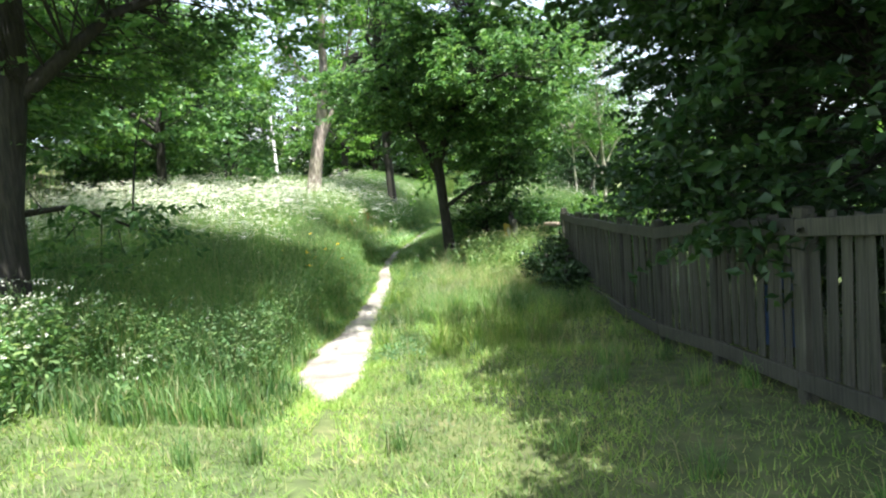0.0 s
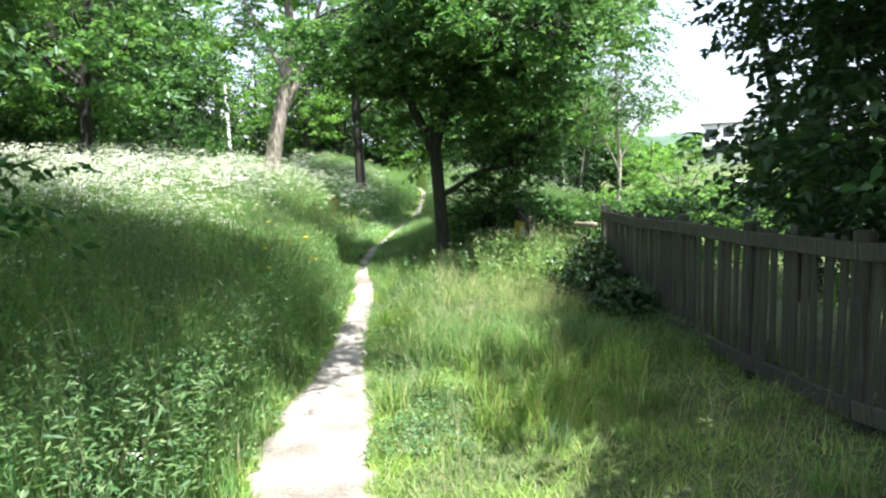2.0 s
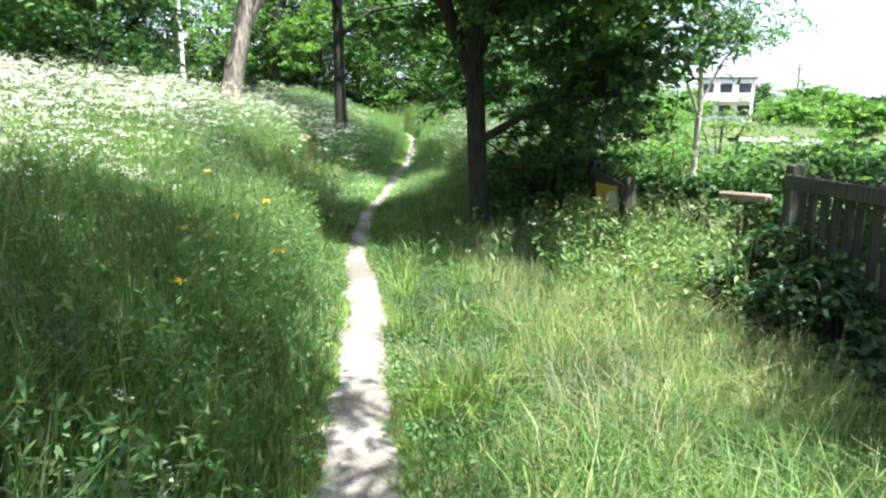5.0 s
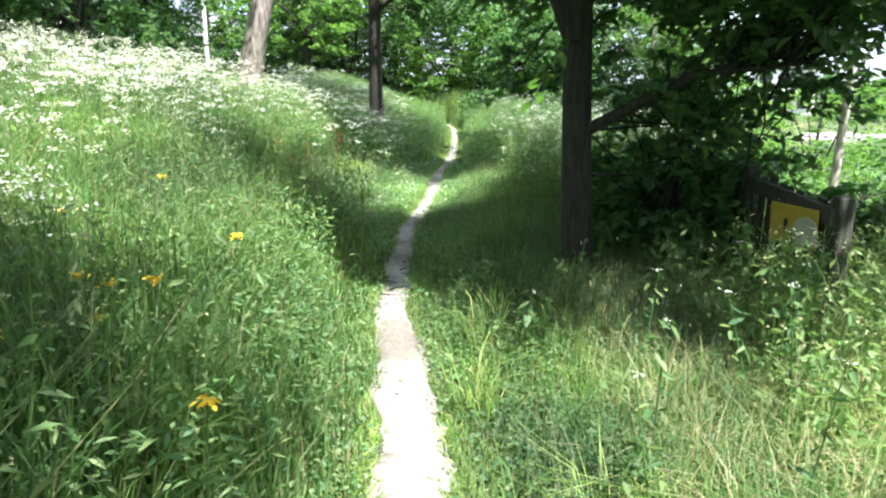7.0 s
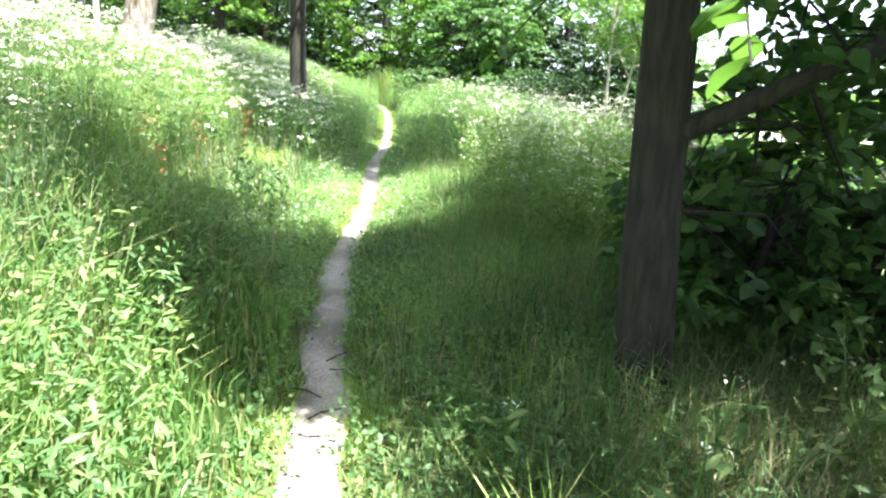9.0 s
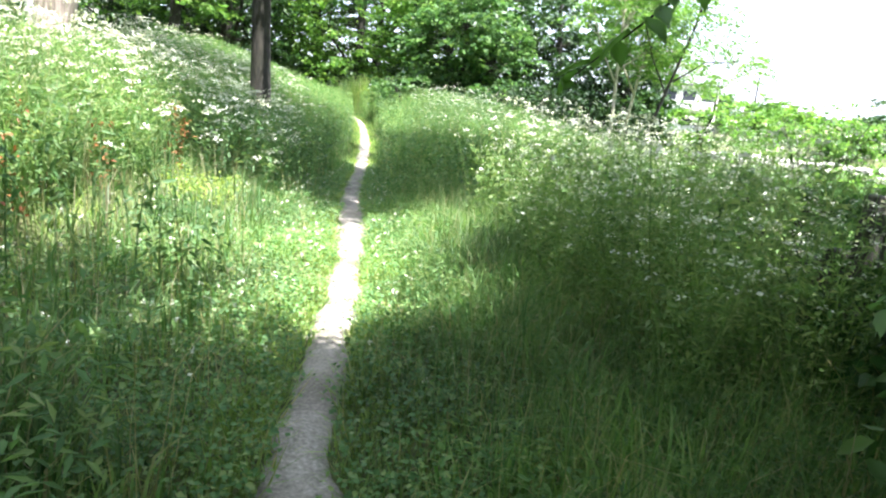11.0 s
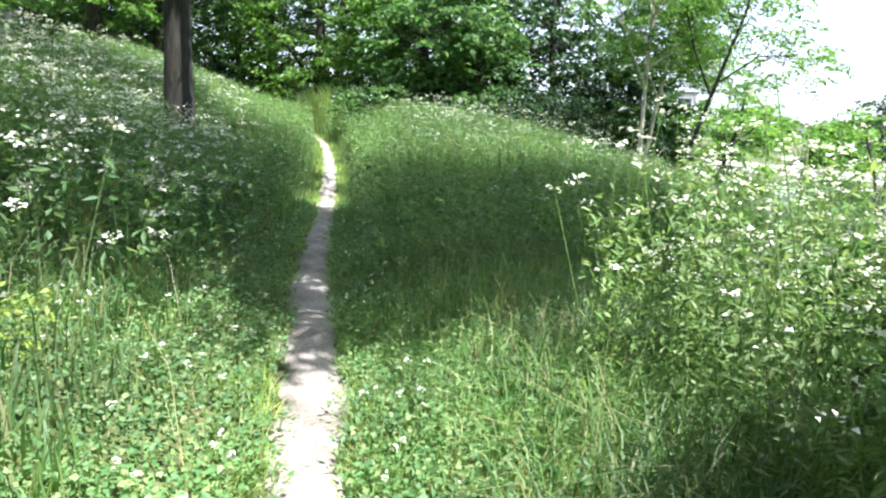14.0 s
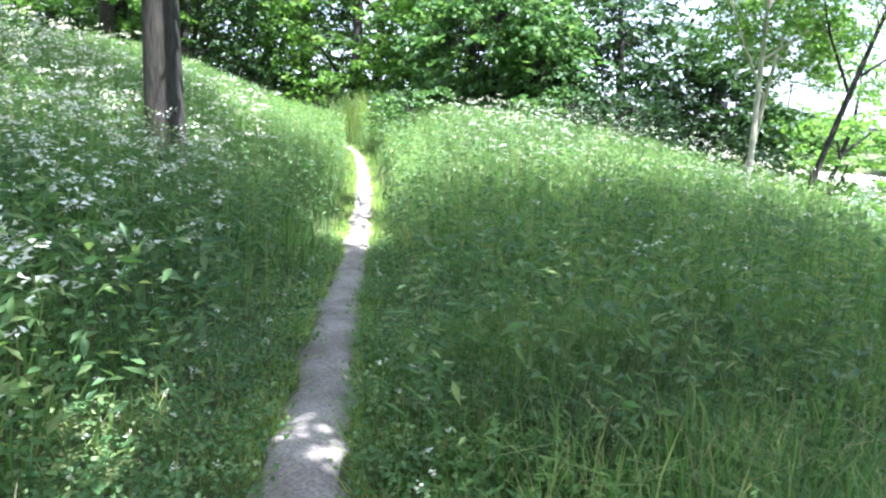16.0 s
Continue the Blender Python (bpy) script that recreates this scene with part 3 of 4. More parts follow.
# The last tree stands out of view, added to cast shade on the near lawn.
for k, (x, y, h, ln) in enumerate([(5.0, 9.3, 9, 0.2), (6.1, 11.4, 10, -0.2), (4.7, 6.4, 8.5, 0.1), (6.15, 14.5, 9, 0.3), (6.8, 7.8, 10, 0.0), (5.2, 3.4, 9, 0.1), (5.0, 0.4, 9, 0.1)]):
    lo = 1.1 if k < 2 or k == 4 else 1.7
    if k == 3:
        bl = [((1.8, 0.2, 4.2), (1.8, 1.6, 2.4)), ((0.6, 0, 1.5), (1.3, 1.0, 0.5)), ((0.3, 0.3, 7.0), (1.7, 1.8, 1.6))]
    else:
        sh = -0.75 if k < 2 else 0.0
        bl = [((-1.0, 0, 2.6), (1.5, 1.8, lo)), ((-1.4 - sh, 0, 4.9), (2.3, 2.1, 1.5)), ((-1.0 - sh, 0, 6.9), (2.2, 2.0, 1.5))]
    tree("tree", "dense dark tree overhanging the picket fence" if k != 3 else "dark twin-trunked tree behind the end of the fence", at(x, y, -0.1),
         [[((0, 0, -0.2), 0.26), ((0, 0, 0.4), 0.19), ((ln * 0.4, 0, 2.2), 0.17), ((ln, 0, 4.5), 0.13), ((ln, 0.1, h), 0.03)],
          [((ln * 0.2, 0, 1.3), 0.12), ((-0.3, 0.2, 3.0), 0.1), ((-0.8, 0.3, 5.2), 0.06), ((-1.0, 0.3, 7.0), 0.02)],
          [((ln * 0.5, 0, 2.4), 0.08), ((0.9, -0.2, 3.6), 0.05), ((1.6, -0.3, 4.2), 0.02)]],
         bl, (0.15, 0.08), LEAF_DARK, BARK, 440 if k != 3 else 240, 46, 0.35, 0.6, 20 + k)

# ---- woods behind ----


def wood_tree(x, y, h, r, mat, seed, label, low=0.35, n=110, leaf=(0.3, 0.16), wood=BARK, group="woods behind the meadow", per=42):
    g = random.Random(seed)
    a, b = g.uniform(-0.8, 0.8), g.uniform(-0.5, 0.5)
    tr = [((0, 0, -0.3), 0.05 * h * 0.5), ((0, 0, 0.5), 0.02 * h), ((a * 0.4, b * 0.4, h * 0.35), 0.016 * h), ((a, b, h * 0.7), 0.01 * h), ((a, b, h * 0.95), 0.02)]
    lim = []
    for k in range(4):
        an, z0 = g.uniform(0, 6.3), h * g.uniform(low * 0.7, 0.6)
        lim.append([((a * 0.5, b * 0.5, z0), 0.009 * h), ((a * 0.5 + r * 0.4 * math.cos(an), r * 0.4 * math.sin(an), z0 + h * 0.12), 0.006 * h), ((r * 0.8 * math.cos(an), r * 0.8 * math.sin(an), z0 + h * 0.2), 0.02)])
    bl = [((a * 0.6, b * 0.6, h * (low + 0.75) / 2), (r, r, h * (1 - low) * 0.5))]
    for k in range(4):
        an = g.uniform(0, 6.3)
        bl.append(((r * 0.7 * math.cos(an), r * 0.7 * math.sin(an), h * g.uniform(low, 0.8)), (r * 0.5, r * 0.5, h * 0.13)))
    return tree("tree", label, at(x, y, -0.1), [tr] + lim, bl, leaf, mat, wood, n, per, r * 0.17, 0.4, seed, group)


WOODS = [(-13, 35, 10, 3.6, LEAF, 0.4), (-13, 31, 11, 4, LEAF_DARK, 0.35), (-14.5, 41, 12, 3.4, LEAF, 0.35), (-6.6, 47, 12, 3.2, LEAF_LIGHT, 0.3), (-5, 50, 12, 3.6, LEAF_DARK, 0.25),
         (-17, 36, 12, 4, LEAF_DARK, 0.3), (-18, 45, 13, 4.5, LEAF, 0.3), (-18, 56, 13, 4.5, LEAF_DARK, 0.25), (-23, 40, 13, 4.5, LEAF, 0.3), (-2.0, 56, 13, 4, LEAF, 0.15),
         (-10, 24, 9, 3.2, LEAF, 0.45), (-15, 22, 10, 4, LEAF_DARK, 0.4), (-13, 13, 9, 3.6, LEAF_DARK, 0.4), (-9.5, 15, 8, 2.6, LEAF, 0.5), (-19, 28, 12, 4.5, LEAF_DARK, 0.3),
         (4.9, 48.5, 10, 3.2, LEAF_LIGHT, 0.06), (6.5, 48, 11, 3.6, LEAF_DARK, 0.06), (-0.5, 60, 14, 4.5, LEAF_LIGHT, 0.1), (3, 60, 14, 4.5, LEAF, 0.1), (-7, 57, 13, 4, LEAF, 0.1), (-12.6, 28.5, 9, 3, LEAF_LIGHT, 0.4), (-16, 14, 10, 4, LEAF, 0.3), (-22, 22, 12, 5, LEAF_DARK, 0.2), (9.5, 45, 8.5, 3.0, LEAF_DARK, 0.08), (-11.8, 37.5, 9, 2.4, LEAF, 0.3), (-7.4, 52, 12, 3, LEAF, 0.15), (-17, 67, 14, 5, LEAF_DARK, 0.1), (-10, 73, 14, 4.5, LEAF, 0.1), (-13, 62, 9, 3, LEAF_LIGHT, 0.05), (4.6, 43.5, 6.5, 2.2, LEAF, 0.12), (1.4, 53, 12, 3.6, LEAF_LIGHT, 0.1),
         (11.0, 42, 6.5, 2.0, LEAF_DARK, 0.05), (8, 55, 12, 4, LEAF_DARK, 0.1), (-30, 34, 14, 5, LEAF_DARK, 0.25), (-26, 56, 15, 5, LEAF_DARK, 0.2), (-6, 64, 15, 5, LEAF_DARK, 0.2)]
for k, (x, y, h, r, mat, low) in enumerate(WOODS):
    wood_tree(x, y, h, r, mat, 100 + k, "leafy broad tree in the wood behind the meadow", low * 0.7, 250 if -4 < x < 14 and y < 54 else 150, (0.25, 0.14) if -14 < x < 14 and y < 54 else (0.34, 0.18), per=40 if -14 < x < 14 and y < 54 else 38)

tree("tree", "airy young tree with thin pale stem behind the gardens", at(5.4, 22.0, -0.05),
     [[((0, 0, -0.2), 0.09), ((0, 0, 0.4), 0.07), ((0.05, 0, 2.2), 0.06), ((-0.05, 0, 4.2), 0.04), ((0, 0, 6.8), 0.01)],
      [((0.05, 0, 2.0), 0.035), ((-0.5, -0.2, 3.0), 0.025), ((-1.0, -0.4, 3.6), 0.008)],
      [((0.05, 0, 2.3), 0.035), ((0.5, 0.1, 3.1), 0.025), ((1.0, 0.2, 3.7), 0.008)]],
     [((0, 0, 4.3), (1.6, 1.4, 1.1)), ((-0.9, -0.4, 3.7), (0.9, 0.9, 0.6)), ((0.9, 0.2, 4.0), (0.9, 0.9, 0.7)), ((0, 0, 5.9), (1.4, 1.3, 1.0))],
     (0.11, 0.05), LEAF, SAPLING, 160, 50, 0.3, 0.9, 59)
# slim saplings on the bank towards the pond
for k, (x, y, h, ln) in enumerate([(7.25, 35.5, 6.5, -0.1), (7.75, 34.5, 6.0, 1.3), (8.6, 37.4, 5.5, 0.6)]):
    tree("sapling", "slim young tree with a thin pale stem and feathery leaves", at(x, y, -0.05),
         [[((0, 0, -0.1), 0.07), ((0.02, 0, 1.2), 0.055), ((ln * 0.4, 0, 2.8), 0.045), ((ln * 0.8, 0, 4.4), 0.03), ((ln, 0, h), 0.01)],
          [((ln * 0.4, 0, 2.6), 0.03), ((ln * 0.4 - 0.6, 0, 3.6), 0.02), ((ln * 0.4 - 1.0, 0, 4.6), 0.008)],
          [((ln * 0.5, 0, 3.0), 0.03), ((ln * 0.5 + 0.9, 0, 3.6), 0.02), ((ln * 0.5 + 1.8, 0, 3.7), 0.008)]],
         [((ln * 0.6, 0, 4.3), (1.5, 1.3, 1.0)), ((ln + 1.4, 0, 3.4), (1.0, 0.9, 0.6)), ((ln * 0.8, 0, 5.6), (1.3, 1.2, 0.9))],
         (0.13, 0.05), LEAF_LIGHT, BARK if k == 1 else SAPLING, (120, 90, 200)[k], 55, 0.3, 0.8, 60 + k, "saplings by the pond")

# ---- shrubs ----


def shrub(x, y, r, h, mat, seed, label, leaf=(0.14, 0.08), n=70, group="shrubs in the gardens"):
    g = random.Random(seed)
    lines = []
    for k in range(5):
        an = g.uniform(0, 6.3)
        lines.append([((0.1 * math.cos(an), 0.1 * math.sin(an), -0.1), 0.04), ((r * 0.3 * math.cos(an), r * 0.3 * math.sin(an), h * 0.5), 0.025), ((r * 0.6 * math.cos(an), r * 0.6 * math.sin(an), h * 0.85), 0.008)])
    t = tree("shrub", label, at(x, y), lines, [((0, 0, h * 0.5), (r, r, h * 0.5))], leaf, mat, BARK, n, 34, r * 0.23, 0.3, seed, group, fine=x < 4 and 15 < y < 26)
    t["category"] = "shrub"
    return t


# Dark shrubs at y 4.6, 7.3, 10.2 are added to block sky light behind the fence.
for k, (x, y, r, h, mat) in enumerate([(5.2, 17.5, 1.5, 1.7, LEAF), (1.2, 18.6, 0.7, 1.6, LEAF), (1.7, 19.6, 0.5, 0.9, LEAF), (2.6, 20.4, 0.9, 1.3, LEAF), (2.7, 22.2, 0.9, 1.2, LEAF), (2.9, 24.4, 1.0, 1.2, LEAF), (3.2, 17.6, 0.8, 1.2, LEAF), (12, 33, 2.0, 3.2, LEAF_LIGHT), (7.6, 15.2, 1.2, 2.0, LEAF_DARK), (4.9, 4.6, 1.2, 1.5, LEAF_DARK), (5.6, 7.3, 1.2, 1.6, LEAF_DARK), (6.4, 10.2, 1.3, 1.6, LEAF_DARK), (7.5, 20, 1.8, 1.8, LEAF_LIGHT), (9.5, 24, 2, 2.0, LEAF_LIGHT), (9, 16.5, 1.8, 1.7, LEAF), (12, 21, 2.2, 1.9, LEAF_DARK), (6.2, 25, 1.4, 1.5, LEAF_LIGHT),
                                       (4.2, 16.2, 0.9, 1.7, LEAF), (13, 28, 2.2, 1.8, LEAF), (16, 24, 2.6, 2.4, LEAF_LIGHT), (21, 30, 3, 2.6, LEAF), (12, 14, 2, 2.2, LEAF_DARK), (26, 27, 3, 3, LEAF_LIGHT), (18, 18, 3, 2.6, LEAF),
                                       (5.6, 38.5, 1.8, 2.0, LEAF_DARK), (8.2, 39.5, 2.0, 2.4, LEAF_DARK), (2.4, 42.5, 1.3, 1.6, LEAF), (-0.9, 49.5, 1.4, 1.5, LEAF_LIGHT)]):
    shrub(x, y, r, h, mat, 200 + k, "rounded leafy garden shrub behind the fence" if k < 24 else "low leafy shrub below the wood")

for k in range(34):
    g = random.Random(300 + k)
    x, y = (-g.uniform(7.5, 30), g.uniform(14, 60)) if k < 26 else (g.uniform(-8, 8), g.uniform(50, 58))
    if k < 26:
        y = max(y, 27 + (x + 8) * -0.3) if x > -14 else y
        if abs(x + 1.4 + 0.2384 * (y - 5.7)) < 2.2:
            x -= 4.0
    shrub(x, y, g.uniform(1.4, 2.6), g.uniform(1.6, 3.0), g.choice([LEAF, LEAF_DARK, LEAF_DARK]), 300 + k, "dark leafy undergrowth shrub below the wood", (0.25, 0.14), 50, "undergrowth below the wood")

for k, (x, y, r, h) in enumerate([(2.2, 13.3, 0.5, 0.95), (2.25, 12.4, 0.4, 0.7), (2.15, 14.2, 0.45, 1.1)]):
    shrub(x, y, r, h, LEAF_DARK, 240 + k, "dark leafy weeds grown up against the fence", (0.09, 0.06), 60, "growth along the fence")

# ---- grass and weeds ----
LAWN_P = scatter(190000, -6.5, 3.4, 0.3, 12.5, lambda x, y, u: off_path(x, y, u) & (u > 0.72 * sm(x + 0.3 * np.sin(y * 2.1), 0.5, 1.9)) & ((x > path_x(y) - 0.9 + 0.3 * np.sin(y * 3)) | (y < 6.3 + 0.5 * np.sin(x * 3))), 0.4, 1)
hl = 0.1 + 0.2 * sm(LAWN_P[:, 1], 6, 12) * sm(np.abs(LAWN_P[:, 0] - path_x(LAWN_P[:, 1])), 0.3, 1.2)
blades(LAWN_P, hl, 0.005, 1.1, LAWN, "lawn_grass", "short sunlit lawn grass beside the dirt path", seed=2, simple=True)

M = scatter(165000, -7.5, -1.6, 5.6, 27, lambda x, y, u: off_path(x, y, u, 0.05) & (path_x(y) - x > 0.25) & (path_x(y) - x < 5.6) & ~((y > 19.8 + 0.5 * np.sin(x * 4)) & (path_x(y) - x < 2.4) & (u > 0.3)) & (u > (path_x(y) - x) * 0.11), 0.35, 3)
hm = (0.18 + 0.92 * sm(path_x(M[:, 1]) - M[:, 0], 0.25, 1.3)) * (0.32 + 0.68 * sm(M[:, 1] + 0.5 * np.sin(M[:, 0] * 2.3) + 0.25 * np.sin(M[:, 0] * 6.1), 5.6, 8.4)) * (1 - 0.6 * sm(M[:, 1], 19.2, 20.6) * (1 - sm(path_x(M[:, 1]) - M[:, 0], 2.0, 2.9)))
blades(M, hm, 0.0075, 0.5, GRASS, "meadow_grass", "tall green meadow grass on the bank", seed=4)

R = scatter(96000, -1.6, 3.3, 10.3, 29, lambda x, y, u: off_path(x, y, u, 0.03) & (x > path_x(y)), 0.45, 5)
e = R[:, 0] - path_x(R[:, 1])
hr = 0.16 + 0.42 * sm(e, 0.2, 1.3) * (1 - 0.5 * sm(R[:, 0], 1.0, 2.0) * (1 - sm(R[:, 1], 13.5, 15)))
blades(R, hr, 0.005, 0.9, GRASS, "verge_grass", "rough green verge grass on the level side of the path", seed=6)

B1 = scatter(105000, -5.5, 7.5, 27, 47, lambda x, y, u: off_path(x, y, u, 0.03) & ~((y < 31.3 + 0.6 * np.sin(x * 2.7)) & (np.abs(x - path_x(y)) < 2.8) & (u > 0.22)), 0.6, 7)
hb = 0.15 + 0.98 * sm(np.abs(B1[:, 0] - path_x(B1[:, 1])), 0.2, 1.0) * (0.3 + 0.7 * sm(B1[:, 1] + 0.5 * np.abs(B1[:, 0]), 28.5, 31.5))
blades(B1, hb, 0.0085, 0.38, GRASS, "far_meadow_grass", "tall grass on the banks further along the path", seed=8, simple=True)

F1 = scatter(60000, -30, 40, 8, 70, lambda x, y, u: (np.abs(x - 0.5) > 5.2) & (land(x, y) > -1.85), 0.1, 9)
blades(F1, np.full(len(F1), 0.6), 0.018, 0.6, GRASS, "rough_grass", "rough meadow grass further off", seed=10, simple=True)

R2 = scatter(26000, -4.4, 1.2, 19.6, 29, lambda x, y, u: off_path(x, y, u, 0.02) & (np.abs(x - path_x(y)) < 2.6), 0.6, 15)
blades(R2, np.full(len(R2), 0.24), 0.0045, 0.8, LAWN, "clover_grass", "light green grass standing through the clover", seed=16, simple=True)

D1 = scatter(11000, -0.3, 2.4, 11.5, 17.2, lambda x, y, u: (x > path_x(y) + 0.9) & (x < 1.4 + 0.5 * (y - 12)), 0.4, 11)
blades(D1, np.full(len(D1), 0.62), 0.003, 0.9, DRY, "dry_grass", "pale dry seeding grass before the fence end", seed=12)
D2 = scatter(800, -4.2, -2.0, 19, 30, None, 0.6, 13)
blades(D2, np.full(len(D2), 0.7), 0.003, 0.3, DRY, "dry_grass", "straw-coloured dry stalks on the bank", seed=14)


def flowering(points, height, heads, head_r, petals, petal, leafcount, leaf, name, label, material=PETAL, seed=1, parent=None, flat=0.35, green=WEED):
    """Stalked weeds: stems, leaves up the stem, and umbels of small petals at the top; one mesh for the green, one for the bloom."""
    g = np.random.default_rng(seed)
    n = len(points)
    z = land(points[:, 0], points[:, 1])
    base = np.column_stack([points, z])
    h = height * g.uniform(0.55, 1.25, n)
    tilt = np.column_stack([g.normal(0, 0.09, n), g.normal(0, 0.09, n), np.ones(n)])
    top = base + tilt * h[:, None]
    SV, SF = [], []
    hp = []
    for k in range(heads):
        sp = 0.13 * h
        tip = top + np.column_stack([g.normal(0, 1, n) * sp, g.normal(0, 1, n) * sp, -np.abs(g.normal(0, 0.5, n)) * sp])
        st = base if k == 0 else base + tilt * (h * g.uniform(0.45, 0.75, n))[:, None]
        hp.append(tip)
        a = g.uniform(0, 6.3, n)
        s = np.column_stack([np.cos(a), np.sin(a), 0 * a]) * (0.0032 if k == 0 else 0.002)
        i = np.arange(n)[:, None] * 4 + 4 * n * k
        SV.append(np.stack([st - s, st + s, tip + s * 0.6, tip - s * 0.6], 1).reshape(-1, 3))
        SF.append(np.concatenate([i + [0, 1, 2], i + [0, 2, 3]], 1).reshape(-1, 3))
    SV, SF = np.concatenate(SV), np.concatenate(SF)
    lc = (base[:, None, :] + tilt[:, None, :] * (h[:, None] * g.uniform(0.08, 0.85, (n, leafcount)))[..., None] + g.normal(0, 0.055, (n, leafcount, 3)) * np.array([1, 1, 0.3])).reshape(-1, 3)
    LV, LF = leaves(lc, leaf[0], leaf[1], 0.5, 0.2, seed + 1, n < 200)
    ob = tagged(part(name, mesh_from(name, np.concatenate([SV, LV]), np.concatenate([SF, LF + len(SV)]), green), parent), label, "wild plant", "", "stuff")
    hp = np.concatenate(hp)
    hp = hp[g.random(len(hp)) < 0.85]
    o = g.normal(size=(len(hp), petals, 3)) * head_r * np.array([1, 1, flat])
    PV, PF = leaves((hp[:, None, :] + o).reshape(-1, 3), petal * 1.2, petal * 1.1, 1.2, 0, seed + 2, petal=True)
    part("bloom", mesh_from("bloom", PV, PF, material), ob, "small white flower heads")
    return ob


W1 = scatter(13500, -10.5, -2.6, 10, 36, lambda x, y, u: (path_x(y) - x > 2.0) & (u < (0.04 + 0.96 * sm(path_x(y) - x + 0.5 * np.sin(y * 1.3) + 0.3 * np.sin(y * 3.1 + x), 1.9, 4.6)) * (0.15 + 0.85 * sm(y, 12, 16.5)) * (1 - 0.86 * sm(y, 25, 27.5))), 0.6, 21)
flowering(W1, 1.18, 3, 0.036, 9, 0.025, 4, (0.1, 0.034), "white_wildflowers", "dense white wildflowers covering the sunny bank", seed=22)
W2 = scatter(950, -6, -1.5, 26, 40, lambda x, y, u: (path_x(y) - x > 0.9), 0.3, 23)
flowering(W2, 1.1, 3, 0.036, 10, 0.026, 14, (0.1, 0.036), "white_wildflowers", "white wildflowers among grass under the tree", seed=24)
W3 = scatter(1300, 0.1, 3.0, 20.0, 25.3, lambda x, y, u: x > path_x(y) + 1.4 + 0.25 * np.sin(y * 2.2) + 1.2 * sm(y, 24.6, 25.3), 0.3, 25)
W3 = W3[(W3[:, 0] < 1.7) | (W3[:, 1] > 21.8)]
flowering(W3, 1.38, 2, 0.026, 8, 0.02, 66, (0.06, 0.019), "tall_white_weeds", "tall leafy weeds with white flower clusters beside the path", seed=26, green=WEED_PALE)
W4 = scatter(300, 0.5, 2.5, 13.6, 17.2, lambda x, y, u: x > path_x(y) + 1.5 + 0.3 * np.sin(y * 3), 0.3, 27)
flowering(W4, 1.05 - 0.15 * sm(W4[:, 1], 14.8, 15.6), 4, 0.025, 3, 0.016, 24, (0.09, 0.035), "tall_white_weeds", "tall seeding weeds with pale dry heads by the fence end", DRY, 28, green=WEED_PALE)
W5 = scatter(1700, 0.9, 7.5, 28, 41, lambda x, y, u: (x > path_x(y) + 1.5) & (u < 0.2 + sm(y + 0.6 * x, 33, 38)), 0.4, 29)
flowering(W5, 1.12, 2, 0.028, 6, 0.022, 20, (0.09, 0.03), "white_wildflowers", "pale flowering weeds along the crest of the bank", seed=30)
W8 = scatter(5200, -7, -2.0, 9, 27, lambda x, y, u: (path_x(y) - x > 0.9) & (path_x(y) - x < 4.8) & ~((y > 20) & (path_x(y) - x < 2.3)), 0.55, 33)
flowering(W8, 1.12, 2, 0.022, 3, 0.013, 13, (0.1, 0.03), "tall_meadow_weeds", "tall leafy stems with small pale tips standing in the meadow", DRY, 34, green=WEED_PALE)
W6 = scatter(90, -5.5, -1.9, 5.6, 12, lambda x, y, u: path_x(y) - x > 0.8, 0.3, 31)
flowering(W6, 0.8, 3, 0.03, 6, 0.014, 14, (0.08, 0.03), "white_wildflowers", "scattered white flowers in shaded tall grass", seed=32)


def leafy(points, height, per, leaf, name, label, material=CLOVER, seed=1, aspect=0.85):
    g = np.random.default_rng(seed)
    n = len(points)
    base = np.column_stack([points, land(points[:, 0], points[:, 1])])
    o = g.normal(0, 1, (n, per, 3)) * np.array([0.05, 0.05, 0]) + np.array([0, 0, 1.0]) * (height * g.uniform(0.3, 1.1, (n, per)))[..., None]
    LV, LF = leaves((base[:, None, :] + o).reshape(-1, 3), leaf, leaf * aspect, 1.2, 0, seed + 1)
    return tagged(part(name, mesh_from(name, LV, LF, material)), label, "wild plant", "", "stuff")


C1 = scatter(29000, -4.2, 3.0, 19.2, 33, lambda x, y, u: off_path(x, y, u) & (np.abs(x - path_x(y)) < 1.9 + 1.2 * (y > 25.5)), 0.35, 41)
leafy(C1, 0.16, 7, 0.031, "clover_patch", "low green clover carpet at both sides of the path", seed=42)
C2 = scatter(6000, -2.8, 1.4, 8, 19.5, lambda x, y, u: off_path(x, y, u) & (np.abs(x - path_x(y)) < 1.2), 0.5, 43)
leafy(C2, 0.13, 8, 0.035, "low_weeds", "low broad-leaved weeds edging the dirt path", seed=44)
C3 = scatter(1700, -4.2, 2.6, 20.5, 32.5, lambda x, y, u: off_path(x, y, u, 0.1) & (np.abs(x - path_x(y)) < 2.2) & (x < path_x(y) + 0.65 + 1.2 * (y > 27)), 0.3, 45)
g45 = np.random.default_rng(45)
cb = np.column_stack([C3, land(C3[:, 0], C3[:, 1]) + g45.uniform(0.13, 0.24, len(C3))])
PV, PF = leaves((cb[:, None, :] + g45.normal(0, 0.008, (len(cb), 11, 3))).reshape(-1, 3), 0.015, 0.013, 0.8, 0, 46, petal=True)
tagged(part("clover_blossoms", mesh_from("clover_blossoms", PV, PF, PETAL)), "round white clover blossoms over the clover carpet", "flower", "", "stuff")

